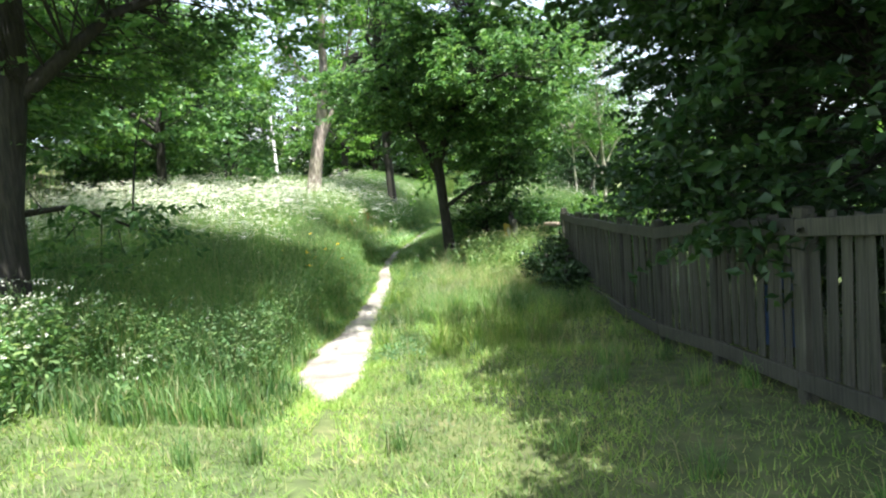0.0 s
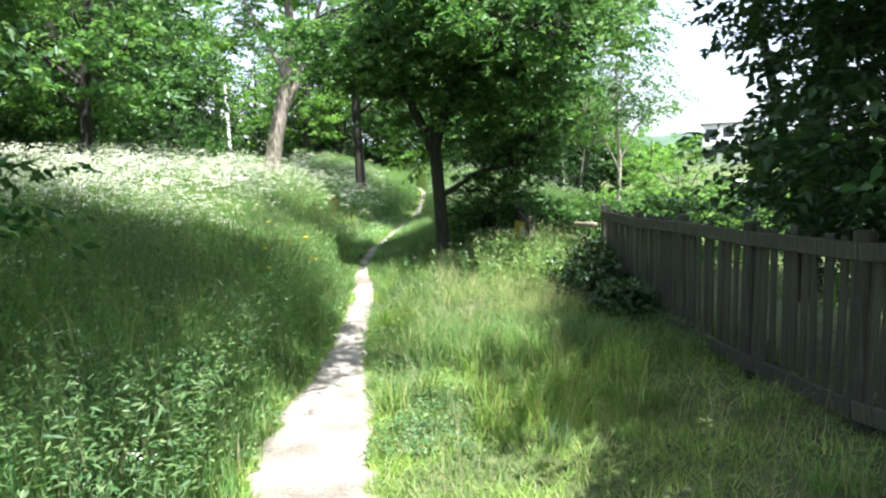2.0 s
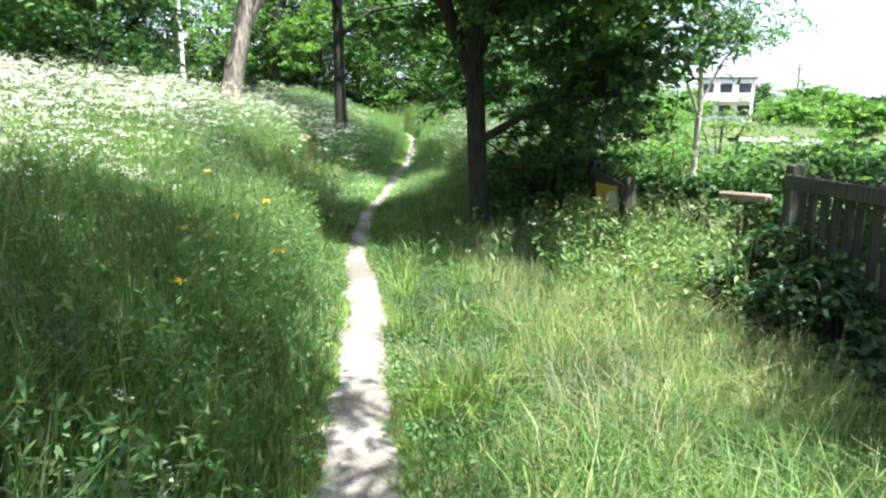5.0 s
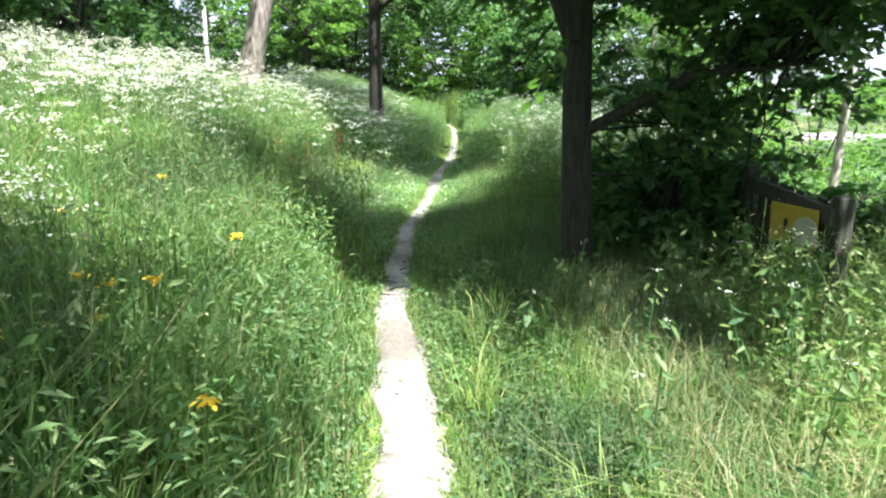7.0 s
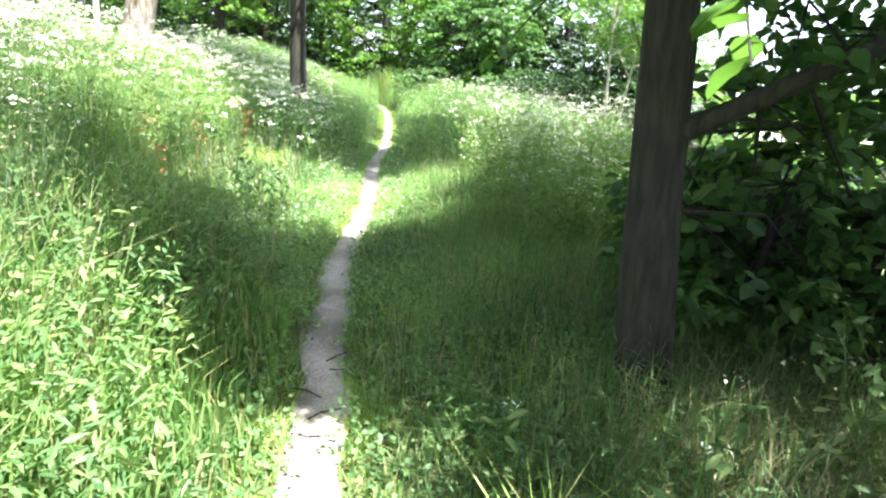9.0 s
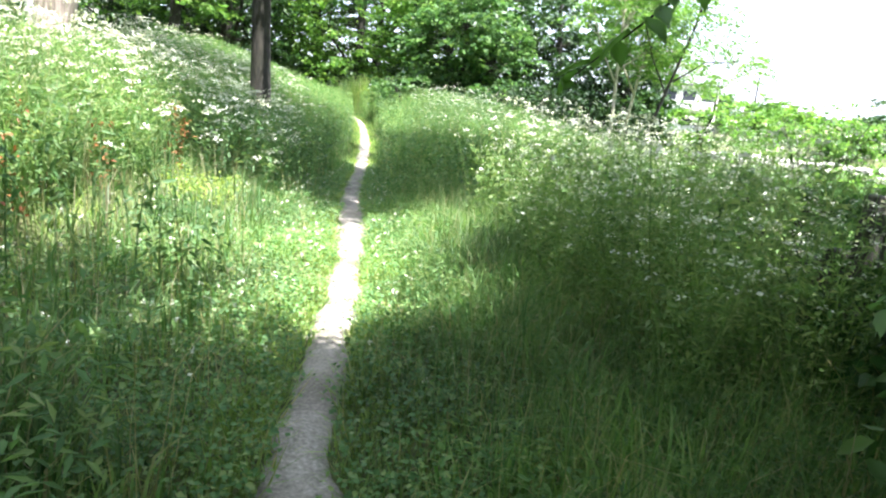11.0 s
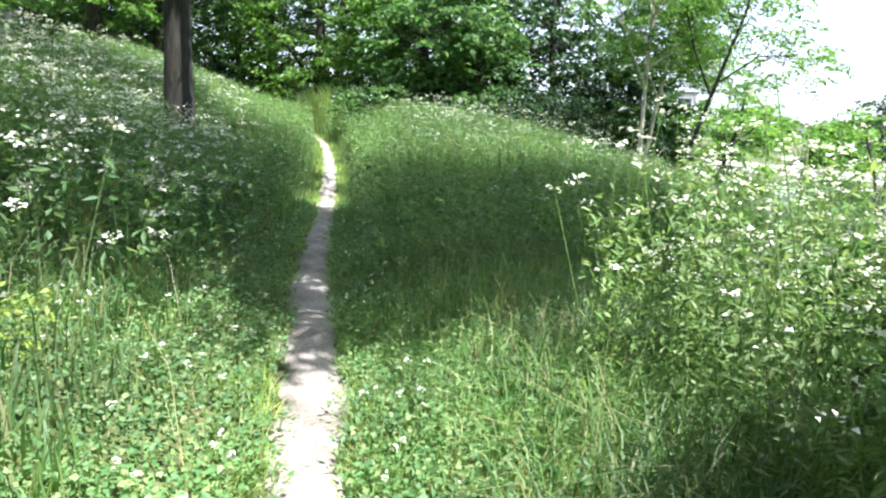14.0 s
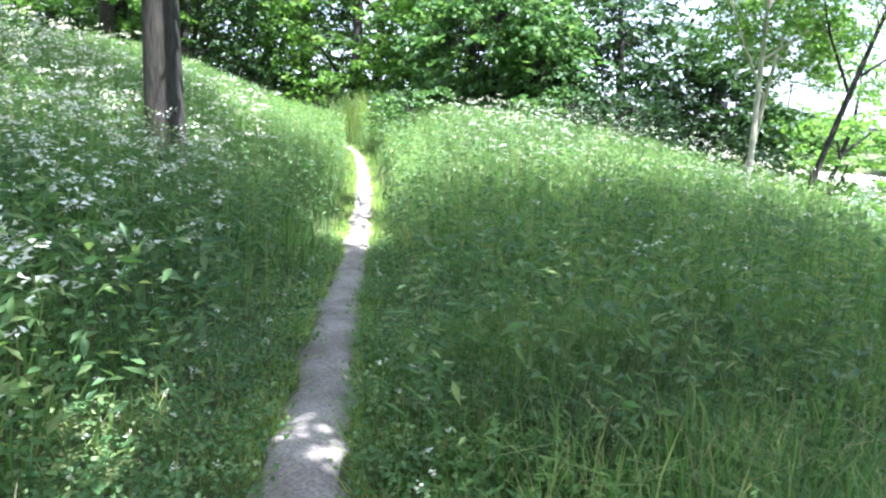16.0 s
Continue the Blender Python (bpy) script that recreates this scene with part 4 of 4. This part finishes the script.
C5 = scatter(16000, -6.5, -1.8, 6.2, 30, lambda x, y, u: (path_x(y) - x > 0.5) & (path_x(y) - x < 4.5) & ~((y > 19.8) & (path_x(y) - x < 2.2)), 0.3, 47)
leafy(C5, 0.85, 9, 0.06, "meadow_weeds", "leafy green weeds standing among the tall meadow grass", WEED, 48, 0.3)
C6 = scatter(9000, -1.2, 3.2, 11, 29, lambda x, y, u: x > path_x(y) + 0.5, 0.4, 49)
leafy(C6, 0.36, 8, 0.05, "verge_weeds", "leafy green weeds in the rough verge grass", WEED, 50, 0.3)
C7 = scatter(10500, -5, 6, 26.8, 46, lambda x, y, u: np.abs(x - path_x(y)) > 0.4, 0.3, 51)
leafy(C7, 0.98, 9, 0.085, "bank_weeds", "leafy weeds in the tall grass of the banks", WEED, 52, 0.35)

W7 = scatter(50, -4.7, -3.75, 5.2, 7.2, None, 0, 53)
flowering(W7, 0.95, 3, 0.03, 8, 0.018, 36, (0.09, 0.035), "tall_white_weeds", "tall leafy weeds with white flowers below the shady tree", seed=54)

g60 = np.random.default_rng(60)
ey = g60.uniform(6, 47, 42000)
ex = path_x(ey) + g60.choice([-1, 1], len(ey)) * (path_half(ey) * 0.95 + np.abs(g60.normal(0, 0.16, len(ey))) + 0.03 * np.sin(ey * 9))
blades(np.column_stack([ex, ey]), np.full(len(ey), 0.13), 0.0045, 1.2, LAWN, "edge_grass", "short trodden grass fringing the dirt path", seed=61, simple=True)

tc = scatter(70, -6, 3, 1.5, 12, lambda x, y, u: off_path(x, y, u, 0.1), 0, 62)
g62 = np.random.default_rng(62)
tp = (tc[:, None, :] + g62.normal(0, 0.055, (len(tc), 60, 2))).reshape(-1, 2)
blades(tp, np.full(len(tp), 0.3), 0.0045, 0.8, GRASS, "grass_tufts", "taller green tufts in the short lawn grass", seed=63)
vc = scatter(95, -1.4, 1.7, 8.6, 16.5, lambda x, y, u: (x > path_x(y) + 0.3) & off_path(x, y, u, 0.15), 0, 68)
vp = (vc[:, None, :] + np.random.default_rng(68).normal(0, 0.07, (len(vc), 75, 2))).reshape(-1, 2)
blades(vp, np.full(len(vp), 0.52), 0.005, 1.0, LAWN, "verge_tussocks", "arching light green grass tussocks beside the path", seed=69)
sc = scatter(380, -4.5, 3.2, 7, 35, lambda x, y, u: off_path(x, y, u, 0.25), 0, 64)
sp = (sc[:, None, :] + np.random.default_rng(64).normal(0, 0.03, (len(sc), 7, 2))).reshape(-1, 2)
blades(sp, np.full(len(sp), 0.75), 0.002, 0.75, DRY, "seed_stalks", "pale arching grass stalks over the meadow", seed=65)

for k, (x, y, h) in enumerate([(1.0, 47.3, 1.3), (0.6, 47.9, 1.5), (1.5, 47.9, 1.4)]):
    g = np.random.default_rng(680 + k)
    q = g.normal(0, 0.38, (520, 2)) + (x, y)
    blades(q, np.full(len(q), h), 0.012, 0.45, WEED_PALE if k == 1 else LAWN, "grass_tussock", "tall pale grass tussock where the path turns", seed=684 + k)

YELLOW_GREEN = plant("yellow_green_leaf", [(0, (0.2, 0.31, 0.05)), (1, (0.32, 0.4, 0.08))], 0.45, patch=0.1)
C8 = scatter(45, -2.9, -2.25, 24.4, 25.5, None, 0, 66)
leafy(C8, 0.34, 12, 0.05, "yellowing_weeds", "yellow-green leafy weeds at the edge of the clover", YELLOW_GREEN, 67, 0.5)

# ---- far landscape ----
PLASTER = plain("white_plaster", (0.78, 0.76, 0.72), 0.8, scale=3, vary=0.08)
BEIGE = plain("beige_plaster", (0.5, 0.44, 0.36), 0.8, scale=3, vary=0.1)
ROOFING = plain("dark_roofing", (0.12, 0.11, 0.11), 0.8, scale=4)
GREY_ROOF = plain("grey_slate_roof", (0.3, 0.3, 0.31), 0.8, scale=6, vary=0.2)
STEEL = plain("galvanised_steel", (0.6, 0.61, 0.62), 0.4, 0.6, 8, 0.1, 0.05)
CONCRETE = plain("pale_concrete", (0.62, 0.6, 0.57), 0.85, scale=12, vary=0.12)
STONE = plain("pale_bank_stone", (0.55, 0.51, 0.45), 0.9, scale=9, vary=0.25, relief=0.6, depth=0.03)
# Sign yellow is darkened so its colour carries the shade on the board.
SIGN_YELLOW = plain("yellow_enamel", (0.38, 0.28, 0.03), 0.55, scale=14, vary=0.1, relief=0.05)
BLACK = plain("black_paint", (0.02, 0.02, 0.02), 0.5, vary=0.1)
mg, gn, gl, gb = nodes_of("dark_window_glass")
gb.inputs["Base Color"].default_value = (0.03, 0.035, 0.04, 1)
gb.inputs["Roughness"].default_value = 0.08
GLASS = mg


def boxed(name, parent, material, *boxes, bevel=0.0, label=""):
    bm = bmesh.new()
    for b in boxes:
        box(bm, *b, bevel=bevel)
    return part(name, bm_mesh(name, bm, material), parent, label)


def house(x, y, yaw, w, d, h, storeys, label, balcony=True):
    root = tagged(new("house"), label, "house", "buildings beyond the gardens")
    root.matrix_basis = Matrix.Translation(at(x, y, -0.2)) @ pose(0, 0, 0, 0, 0, yaw)
    boxed("wall", root, PLASTER, (0, 0, h / 2, w, d, h))
    boxed("side_wall", root, BEIGE, (w / 2 + 0.05, 0, h / 2, 0.1, d, h))
    boxed("roof", root, ROOFING, (0, 0, h + 0.14, w + 0.8, d + 0.8, 0.28), bevel=0.05)
    sh = h / storeys
    for s in range(storeys):
        for k in range(3):
            wx = -w * 0.34 + k * w * 0.34
            win = boxed("window", root, PLASTER, (wx, -d / 2 - 0.04, s * sh + sh * 0.56, 1.7, 0.1, 1.55))
            boxed("pane", win, GLASS, (wx, -d / 2 - 0.1, s * sh + sh * 0.56, 1.45, 0.04, 1.3))
        if balcony and s:
            boxed("balcony", root, PLASTER, (0, -d / 2 - 0.6, s * sh + 0.05, w * 0.96, 1.2, 0.18), (0, -d / 2 - 1.16, s * sh + 0.55, w * 0.96, 0.08, 0.85))
    return root


house(45.5, 94, -27, 6.4, 8, 5.4, 2, "white two-storey house with balcony and flat roof")
lb = tagged(new("long_building"), "long low building with dark flat roof behind shrubs", "building", "buildings beyond the gardens")
lb.matrix_basis = Matrix.Translation(at(71, 104, -0.2)) @ pose(0, 0, 0, 0, 0, -41)
boxed("wall", lb, PLASTER, (0, 0, 1.5, 15, 7, 3.0))
boxed("roof", lb, ROOFING, (0, 0, 3.15, 16, 8, 0.4), bevel=0.05)
for k in range(5):
    boxed("window", lb, GLASS, (-6 + k * 3, -3.53, 1.7, 1.3, 0.06, 1.1))


def cottage(x, y, yaw, w, d, h, label):
    root = tagged(new("cottage"), label, "house", "buildings beyond the wood")
    root.matrix_basis = Matrix.Translation(at(x, y, -0.2)) @ pose(0, 0, 0, 0, 0, yaw)
    boxed("wall", root, PLASTER, (0, 0, h / 2, w, d, h))
    bm = bmesh.new()
    vs = [bm.verts.new(p) for p in ((-w / 2 - 0.3, -d / 2 - 0.5, h - 0.2), (w / 2 + 0.3, -d / 2 - 0.5, h - 0.2), (w / 2 + 0.3, d / 2 + 0.5, h - 0.2), (-w / 2 - 0.3, d / 2 + 0.5, h - 0.2), (-w / 2 - 0.3, 0, h + 2.0), (w / 2 + 0.3, 0, h + 2.0))]
    for f in ((0, 1, 5, 4), (2, 3, 4, 5), (0, 4, 3), (1, 2, 5), (0, 3, 2, 1)):
        bm.faces.new([vs[i] for i in f])
    part("roof", bm_mesh("roof", bm, GREY_ROOF), root)
    win = boxed("window", root, PLASTER, (0, -d / 2 - 0.04, 1.6, 1.4, 0.1, 1.3))
    boxed("pane", win, GLASS, (0, -d / 2 - 0.1, 1.6, 1.15, 0.04, 1.05))


cottage(-17.5, 71, 20, 8, 7, 2.6, "white cottage with grey pitched roof up the slope")

# lamp post on the bank
post = tagged(new("street_lamp"), "thin pale concrete lamp post on the bank", "street lamp")
post.location = at(-10.3, 42.8, -0.2)
V, F = tubes([[((0, 0, 0), 0.11), ((0.0, 0, 2.4), 0.095), ((0.0, 0, 5.0), 0.08), ((0.0, 0, 7.4), 0.065)]], 10)
part("pole", mesh_from("pole", V, F, CONCRETE, True), post)
V, F = tubes([[((0, 0, 7.2), 0.035), ((0.3, -0.2, 7.6), 0.03), ((0.9, -0.5, 7.75), 0.025)]], 8)
part("arm", mesh_from("arm", V, F, STEEL, True), post)
boxed("lamp_head", post, STEEL, (1.1, -0.6, 7.74, 0.5, 0.22, 0.12, (0, 0, -30)), bevel=0.03)

# utility pole beyond the pond
up = tagged(new("utility_pole"), "distant wooden utility pole with crossarm", "utility pole")
up.location = at(59, 99, -0.2)
V, F = tubes([[((0, 0, 0), 0.16), ((0, 0, 4), 0.13), ((0, 0, 8), 0.1)]], 8)
part("pole", mesh_from("pole", V, F, BARK, True), up)
boxed("crossarm", up, BARK, (0, 0, 7.2, 1.8, 0.12, 0.14, (0, 0, 25)))
for k in (-0.8, -0.3, 0.3, 0.8):
    boxed("insulator", up, CONCRETE, (k * math.cos(0.44), k * math.sin(0.44), 7.36, 0.1, 0.1, 0.18))

# trees and shrubs of the far bank and the gardens
for k in range(44):
    g = random.Random(500 + k)
    an, di = radians(g.uniform(14, 62)), g.uniform(58, 118)
    x, y = -1 + di * math.sin(an), 18 + di * math.cos(an)
    if abs(x - 45) < 9 and abs(y - 88) < 12:
        continue
    h = g.uniform(0.028, 0.05) * di + 0.9
    wood_tree(x, y, h, h * g.uniform(0.4, 0.6), g.choice([LEAF, LEAF_LIGHT, LEAF_LIGHT, LEAF_DARK]), 500 + k, "distant rounded tree beyond the pond", 0.08, 46, (0.55, 0.36), group="trees beyond the pond", per=36)
wood_tree(53, 66, 6.2, 4.4, LEAF_DARK, 590, "broad dark tree on the far pond bank", 0.05, 150, (0.4, 0.25), group="trees beyond the pond")
wood_tree(60, 62, 6.6, 4.6, LEAF_DARK, 591, "broad dark tree on the far pond bank", 0.05, 150, (0.4, 0.25), group="trees beyond the pond")
wood_tree(48.5, 90, 6.0, 1.2, LEAF, 592, "narrow green tree beside the white house", 0.1, 80, (0.35, 0.2), group="trees beyond the pond")
for k in range(26):
    g = random.Random(600 + k)
    an, di = radians(g.uniform(18, 70)), g.uniform(16, 34)
    x, y = 4 + di * math.sin(an), 8 + di * math.cos(an)
    if float(land(x, y)) < -1.75:
        continue
    shrub(x, y, g.uniform(0.9, 1.9), g.uniform(0.9, 1.7), g.choice([LEAF, LEAF_LIGHT, LEAF_LIGHT]), 600 + k, "rounded leafy garden shrub behind the fence", (0.2, 0.12), 50)

wood_tree(12.6, 39.8, 4.6, 1.7, LEAF_LIGHT, 593, "small leafy garden tree by the pond", 0.12, 90, (0.2, 0.1), group="trees beyond the pond")

# ridge on the skyline
rx = np.linspace(-900, 1500, 121)
RV = []
for x in rx:
    top = 17 + 5 * math.sin(x * 0.006 + 1) + 3 * math.sin(x * 0.021) + 1.2 * math.sin(x * 0.11)
    RV += [(x, 640, -5), (x, 655, top * 0.7), (x, 690, top)]
i = (np.arange(120)[:, None] * 3 + np.arange(2)[None, :]).ravel()
tagged(new("backdrop", mesh_from("backdrop", np.array(RV), np.column_stack([i, i + 3, i + 4, i + 1]), plain("wooded_ridge", (0.06, 0.1, 0.06), 0.95, scale=0.2, vary=0.3), True)), "low wooded ridge on the skyline", "hill", "", "structure")

# stones along the far edge of the pond
SM = []
for k in range(5):
    g = random.Random(700 + k)
    bm = bmesh.new()
    bmesh.ops.create_icosphere(bm, subdivisions=2, radius=0.5)
    for v in bm.verts:
        v.co *= 1 + g.uniform(-0.12, 0.12)
        v.co.z *= 0.55
    SM.append(bm_mesh("stone", bm, STONE))
for k in range(46):
    g = random.Random(720 + k)
    an = radians(20 + k * 2.3 + g.uniform(-1, 1))
    r = 15.9 + g.uniform(-0.4, 0.5)
    x, y = 25.5 + r * math.sin(an), 49.8 + r * math.cos(an)
    st = tagged(new("stone", SM[k % 5]), "pale rounded stone at the pond's far edge", "stone", "stones round the pond")
    st.matrix_basis = Matrix.Translation((x, y, max(float(land(x, y)), -1.95) + 0.1)) @ pose(0, 0, 0, 0, 0, g.uniform(0, 360)) @ Matrix.Diagonal((g.uniform(0.9, 1.8), g.uniform(0.7, 1.2), g.uniform(0.7, 1.3), 1))

# ---- things by the fence ----
sg = tagged(new("notice_board"), "dull yellow notice board with a pale disc, wired to the fence", "sign")
sg.matrix_basis = Matrix.Translation(at(1.6, 16.75, 0.95)) @ pose(0, 0, 0, 3, 0, -78)
boxed("panel", sg, SIGN_YELLOW, (0, 0, 0, 0.5, 0.012, 0.32), bevel=0.004)
boxed("black_mark", sg, BLACK, (-0.07, -0.009, 0.0, 0.035, 0.005, 0.09))
bm = bmesh.new()
bmesh.ops.create_cone(bm, cap_ends=True, segments=28, radius1=0.13, radius2=0.13, depth=0.006, matrix=pose(0.14, -0.011, -0.04, 90))
part("pale_disc", bm_mesh("pale_disc", bm, plain("faded_cream_paint", (0.42, 0.4, 0.3), 0.6, scale=9, vary=0.1)), sg)
br = tagged(new("barrel"), "blue plastic water barrel behind the picket fence", "barrel")
br.location = at(3.9, 7.6, 0.0)
BLUE = plain("blue_plastic", (0.07, 0.14, 0.34), 0.45, scale=7, vary=0.15, relief=0.05)
V, F = tubes([[((0, 0, -0.02), 0.26), ((0, 0, 0.1), 0.29), ((0, 0, 0.3), 0.285), ((0, 0, 0.33), 0.3), ((0, 0, 0.36), 0.285), ((0, 0, 0.6), 0.285), ((0, 0, 0.63), 0.3), ((0, 0, 0.66), 0.285), ((0, 0, 0.85), 0.28), ((0, 0, 0.9), 0.25), ((0, 0, 0.9), 0.02)]], 24)
part("drum", mesh_from("drum", V, F, BLUE, True), br)
V, F = tubes([[((0, 0, 0.84), 0.29), ((0, 0, 0.88), 0.29)]], 24)
part("rim", mesh_from("rim", V, F, BLUE, True), br)

# ---- single plants beside the path ----
RED = plant("rusty_dock", [(0, (0.2, 0.07, 0.03)), (0.6, (0.32, 0.13, 0.05)), (1, (0.38, 0.2, 0.08))], 0.3)


def stalk_plant(name, label, x, y, h, n, leaf, material, seed, bloom=None, group="", category="wild plant"):
    g = np.random.default_rng(seed)
    root = tagged(new(name), label, category, group)
    root.location = at(x, y, -0.02)
    a, b = g.normal(0, 0.08, 2) * h
    line = [((0, 0, 0), 0.007), ((a * 0.3, b * 0.3, h * 0.45), 0.006), ((a, b, h), 0.003)]
    V, F = tubes([line], 5)
    part("stem", mesh_from("stem", V, F, WEED, True), root)
    t = g.uniform(0.15, 0.97, n)
    c = np.column_stack([a * t, b * t, h * t]) + g.normal(0, 1, (n, 3)) * np.array([0.05, 0.05, 0.01])
    V, F = leaves(c, leaf, leaf * 0.34, 0.4, 0.5, seed, True)
    tagged(part("foliage", mesh_from("foliage", V, F, material), root), kind="stuff")
    if bloom:
        c = np.array([a, b, h]) + g.normal(0, 1, (bloom[1], 3)) * bloom[2] * np.array([1, 1, 0.4])
        V, F = leaves(c, bloom[3], bloom[3] * 0.5, 1.2, 0, seed + 1)
        tagged(part("flower_head", mesh_from("flower_head", V, F, bloom[0]), root), kind="stuff")
    return root


for k, (x, y) in enumerate([(-3.1, 15.0), (-3.06, 14.85), (-2.6, 14.65), (-3.72, 16.0), (-2.21, 13.65), (-2.86, 13.77), (-3.02, 14.6), (-3.5, 14.2), (-2.45, 15.5), (-3.3, 13.1), (-2.6, 12.6), (-3.4, 17.0)]):
    stalk_plant("yellow_flower", "yellow dandelion-like flower on a thin stalk in meadow grass", x, y, 0.82 + 0.12 * (k % 3), 6, 0.1, WEED, 800 + k, (YELLOW, 30, 0.018, 0.034), "yellow flowers in the meadow", "flower")
for k, (x, y, h) in enumerate([(-2.6, 21.9, 0.95), (-2.35, 22.3, 0.8), (-2.75, 22.6, 1.0), (-2.2, 21.6, 0.75), (-2.45, 22.0, 0.85), (-3.0, 22.2, 1.0), (-2.1, 22.5, 0.6), (-3.1, 21.3, 0.95)]):
    stalk_plant("tall_weed", "tall dark-stemmed weed standing over the clover", x, y, h, 40, 0.085, WEED, 830 + k, None, "tall weeds by the clover")
for k, (x, y, h) in enumerate([(-3.2, 26.6, 0.9), (-3.5, 27.0, 0.8), (-3.0, 26.1, 0.8), (-3.7, 26.2, 0.9), (-3.3, 24.0, 0.8), (-3.6, 23.4, 0.9), (-3.45, 22.6, 0.8), (-3.1, 20.9, 0.8)]):
    stalk_plant("dock_plant", "rust-red seeding dock on the grassy bank", x, y, h, 60, 0.06, RED, 850 + k, None, "dock plants on the bank")
for k, (x, y, h) in enumerate([(-0.55, 13.9, 0.85), (-0.3, 14.6, 0.9), (0.1, 14.0, 0.95), (-0.75, 15.8, 0.7), (-0.5, 16.3, 0.75), (0.4, 14.9, 1.0), (0.0, 15.6, 0.9), (-0.9, 16.9, 0.55), (-0.2, 16.6, 0.8), (0.6, 13.4, 0.9), (0.75, 15.3, 1.05), (0.95, 15.5, 1.1), (1.15, 15.7, 1.05), (0.85, 15.75, 1.0), (1.1, 15.95, 1.1), (1.3, 15.9, 1.0), (0.65, 15.0, 1.05), (1.35, 16.2, 1.05), (1.2, 16.3, 1.0), (1.0, 16.1, 0.95), (-2.6, 8.6, 0.7), (-2.45, 9.2, 0.6), (-2.9, 7.6, 0.75), (-2.2, 8.0, 0.5), (-3.4, 7.2, 0.7)]):
    stalk_plant("tall_weed", "pale leafy weed stalk standing above the verge grass", x, y, h, 26, 0.09, WEED, 870 + k, (PETAL, 8, 0.02, 0.02), "weed stalks along the verge")


def leafy_branch(points, n, leaf, seed):
    g = np.random.default_rng(seed)
    root = tagged(new("hanging_branch"), "low hanging twig with large pointed green leaves", "branch")
    root.location = points[0]
    o = Vector(points[0])
    pts = [Vector(p) - o for p in points]
    V, F = tubes([[(p, 0.012 - 0.009 * i / (len(pts) - 1)) for i, p in enumerate(pts)]], 6)
    part("twig", mesh_from("twig", V, F, BARK, True), root)
    for k in range(n):
        t = 0.35 + 0.65 * k / (n - 1)
        i = min(int(t * (len(pts) - 1)), len(pts) - 2)
        c = pts[i].lerp(pts[i + 1], t * (len(pts) - 1) - i)
        bm = bmesh.new()
        w, L = leaf * 0.25, leaf * g.uniform(0.8, 1.15)
        rows = [(0, 0.02, 0), (0.25, 0.8, -0.01), (0.5, 1.0, -0.03), (0.75, 0.62, -0.07), (1.0, 0.02, -0.13)]
        vv = [[bm.verts.new((s * w * r, L * q, dz * L * 2 + abs(s) * 0.02)) for s in (-1, 0, 1)] for q, r, dz in rows]
        for a, b in zip(vv[:-1], vv[1:]):
            bm.faces.new((a[0], a[1], b[1], b[0]))
            bm.faces.new((a[1], a[2], b[2], b[1]))
        lf = part("leaf", bm_mesh("leaf", bm, LEAF_LIGHT, True), root)
        lf.matrix_local = Matrix.Translation(c) @ pose(0, 0, 0, g.uniform(-50, -5), g.uniform(-25, 25), g.uniform(0, 360))


leafy_branch([(0.0, 17.6, 1.3), (-0.3, 16.9, 1.25), (-0.55, 16.3, 1.02), (-0.72, 15.95, 0.78)], 10, 0.15, 1)
leafy_branch([(0.1, 17.9, 1.9), (0.05, 19.0, 1.6), (-0.2, 19.9, 1.08), (-0.45, 20.3, 0.74)], 17, 0.15, 2)

# ---- on the path ----
PEBBLE = plain("grey_pebble", (0.3, 0.28, 0.25), 0.85, scale=40, vary=0.25)
PM = []
for k in range(4):
    g = random.Random(900 + k)
    bm = bmesh.new()
    bmesh.ops.create_icosphere(bm, subdivisions=1, radius=0.5)
    for v in bm.verts:
        v.co *= 1 + g.uniform(-0.15, 0.15)
        v.co.z *= 0.6
    PM.append(bm_mesh("pebble", bm, PEBBLE, True))
for k in range(46):
    g = random.Random(920 + k)
    y = g.uniform(7, 30) if k > 16 else g.uniform(17.4, 18.6)
    x = float(path_x(y)) + g.uniform(-1, 1) * float(path_half(y)) * 0.9
    r = g.uniform(0.012, 0.035)
    pb = tagged(new("pebble", PM[k % 4]), "small grey pebble lying on the dirt path", "pebble", "pebbles on the path")
    pb.matrix_basis = Matrix.Translation(at(x, y, 0.024)) @ pose(0, 0, 0, 0, 0, g.uniform(0, 360)) @ Matrix.Diagonal((r * 1.4, r, r, 1))
for k in range(5):
    g = random.Random(960 + k)
    y = 17.5 + k * 0.22
    x = float(path_x(y)) + g.uniform(-0.12, 0.12)
    V, F = tubes([[((-0.1, 0, 0), 0.004), ((-0.02, g.uniform(-0.03, 0.03), 0.008), 0.005), ((0.09, g.uniform(-0.04, 0.04), 0.002), 0.003)]], 5, 0.1)
    tw = tagged(new("fallen_twig", mesh_from("fallen_twig", V, F, BARK, True)), "dark fallen twig lying across the dirt path", "twig", "twigs on the path")
    tw.matrix_basis = Matrix.Translation(at(x, y, 0.03)) @ pose(0, 0, 0, 0, 0, g.uniform(-50, 50))
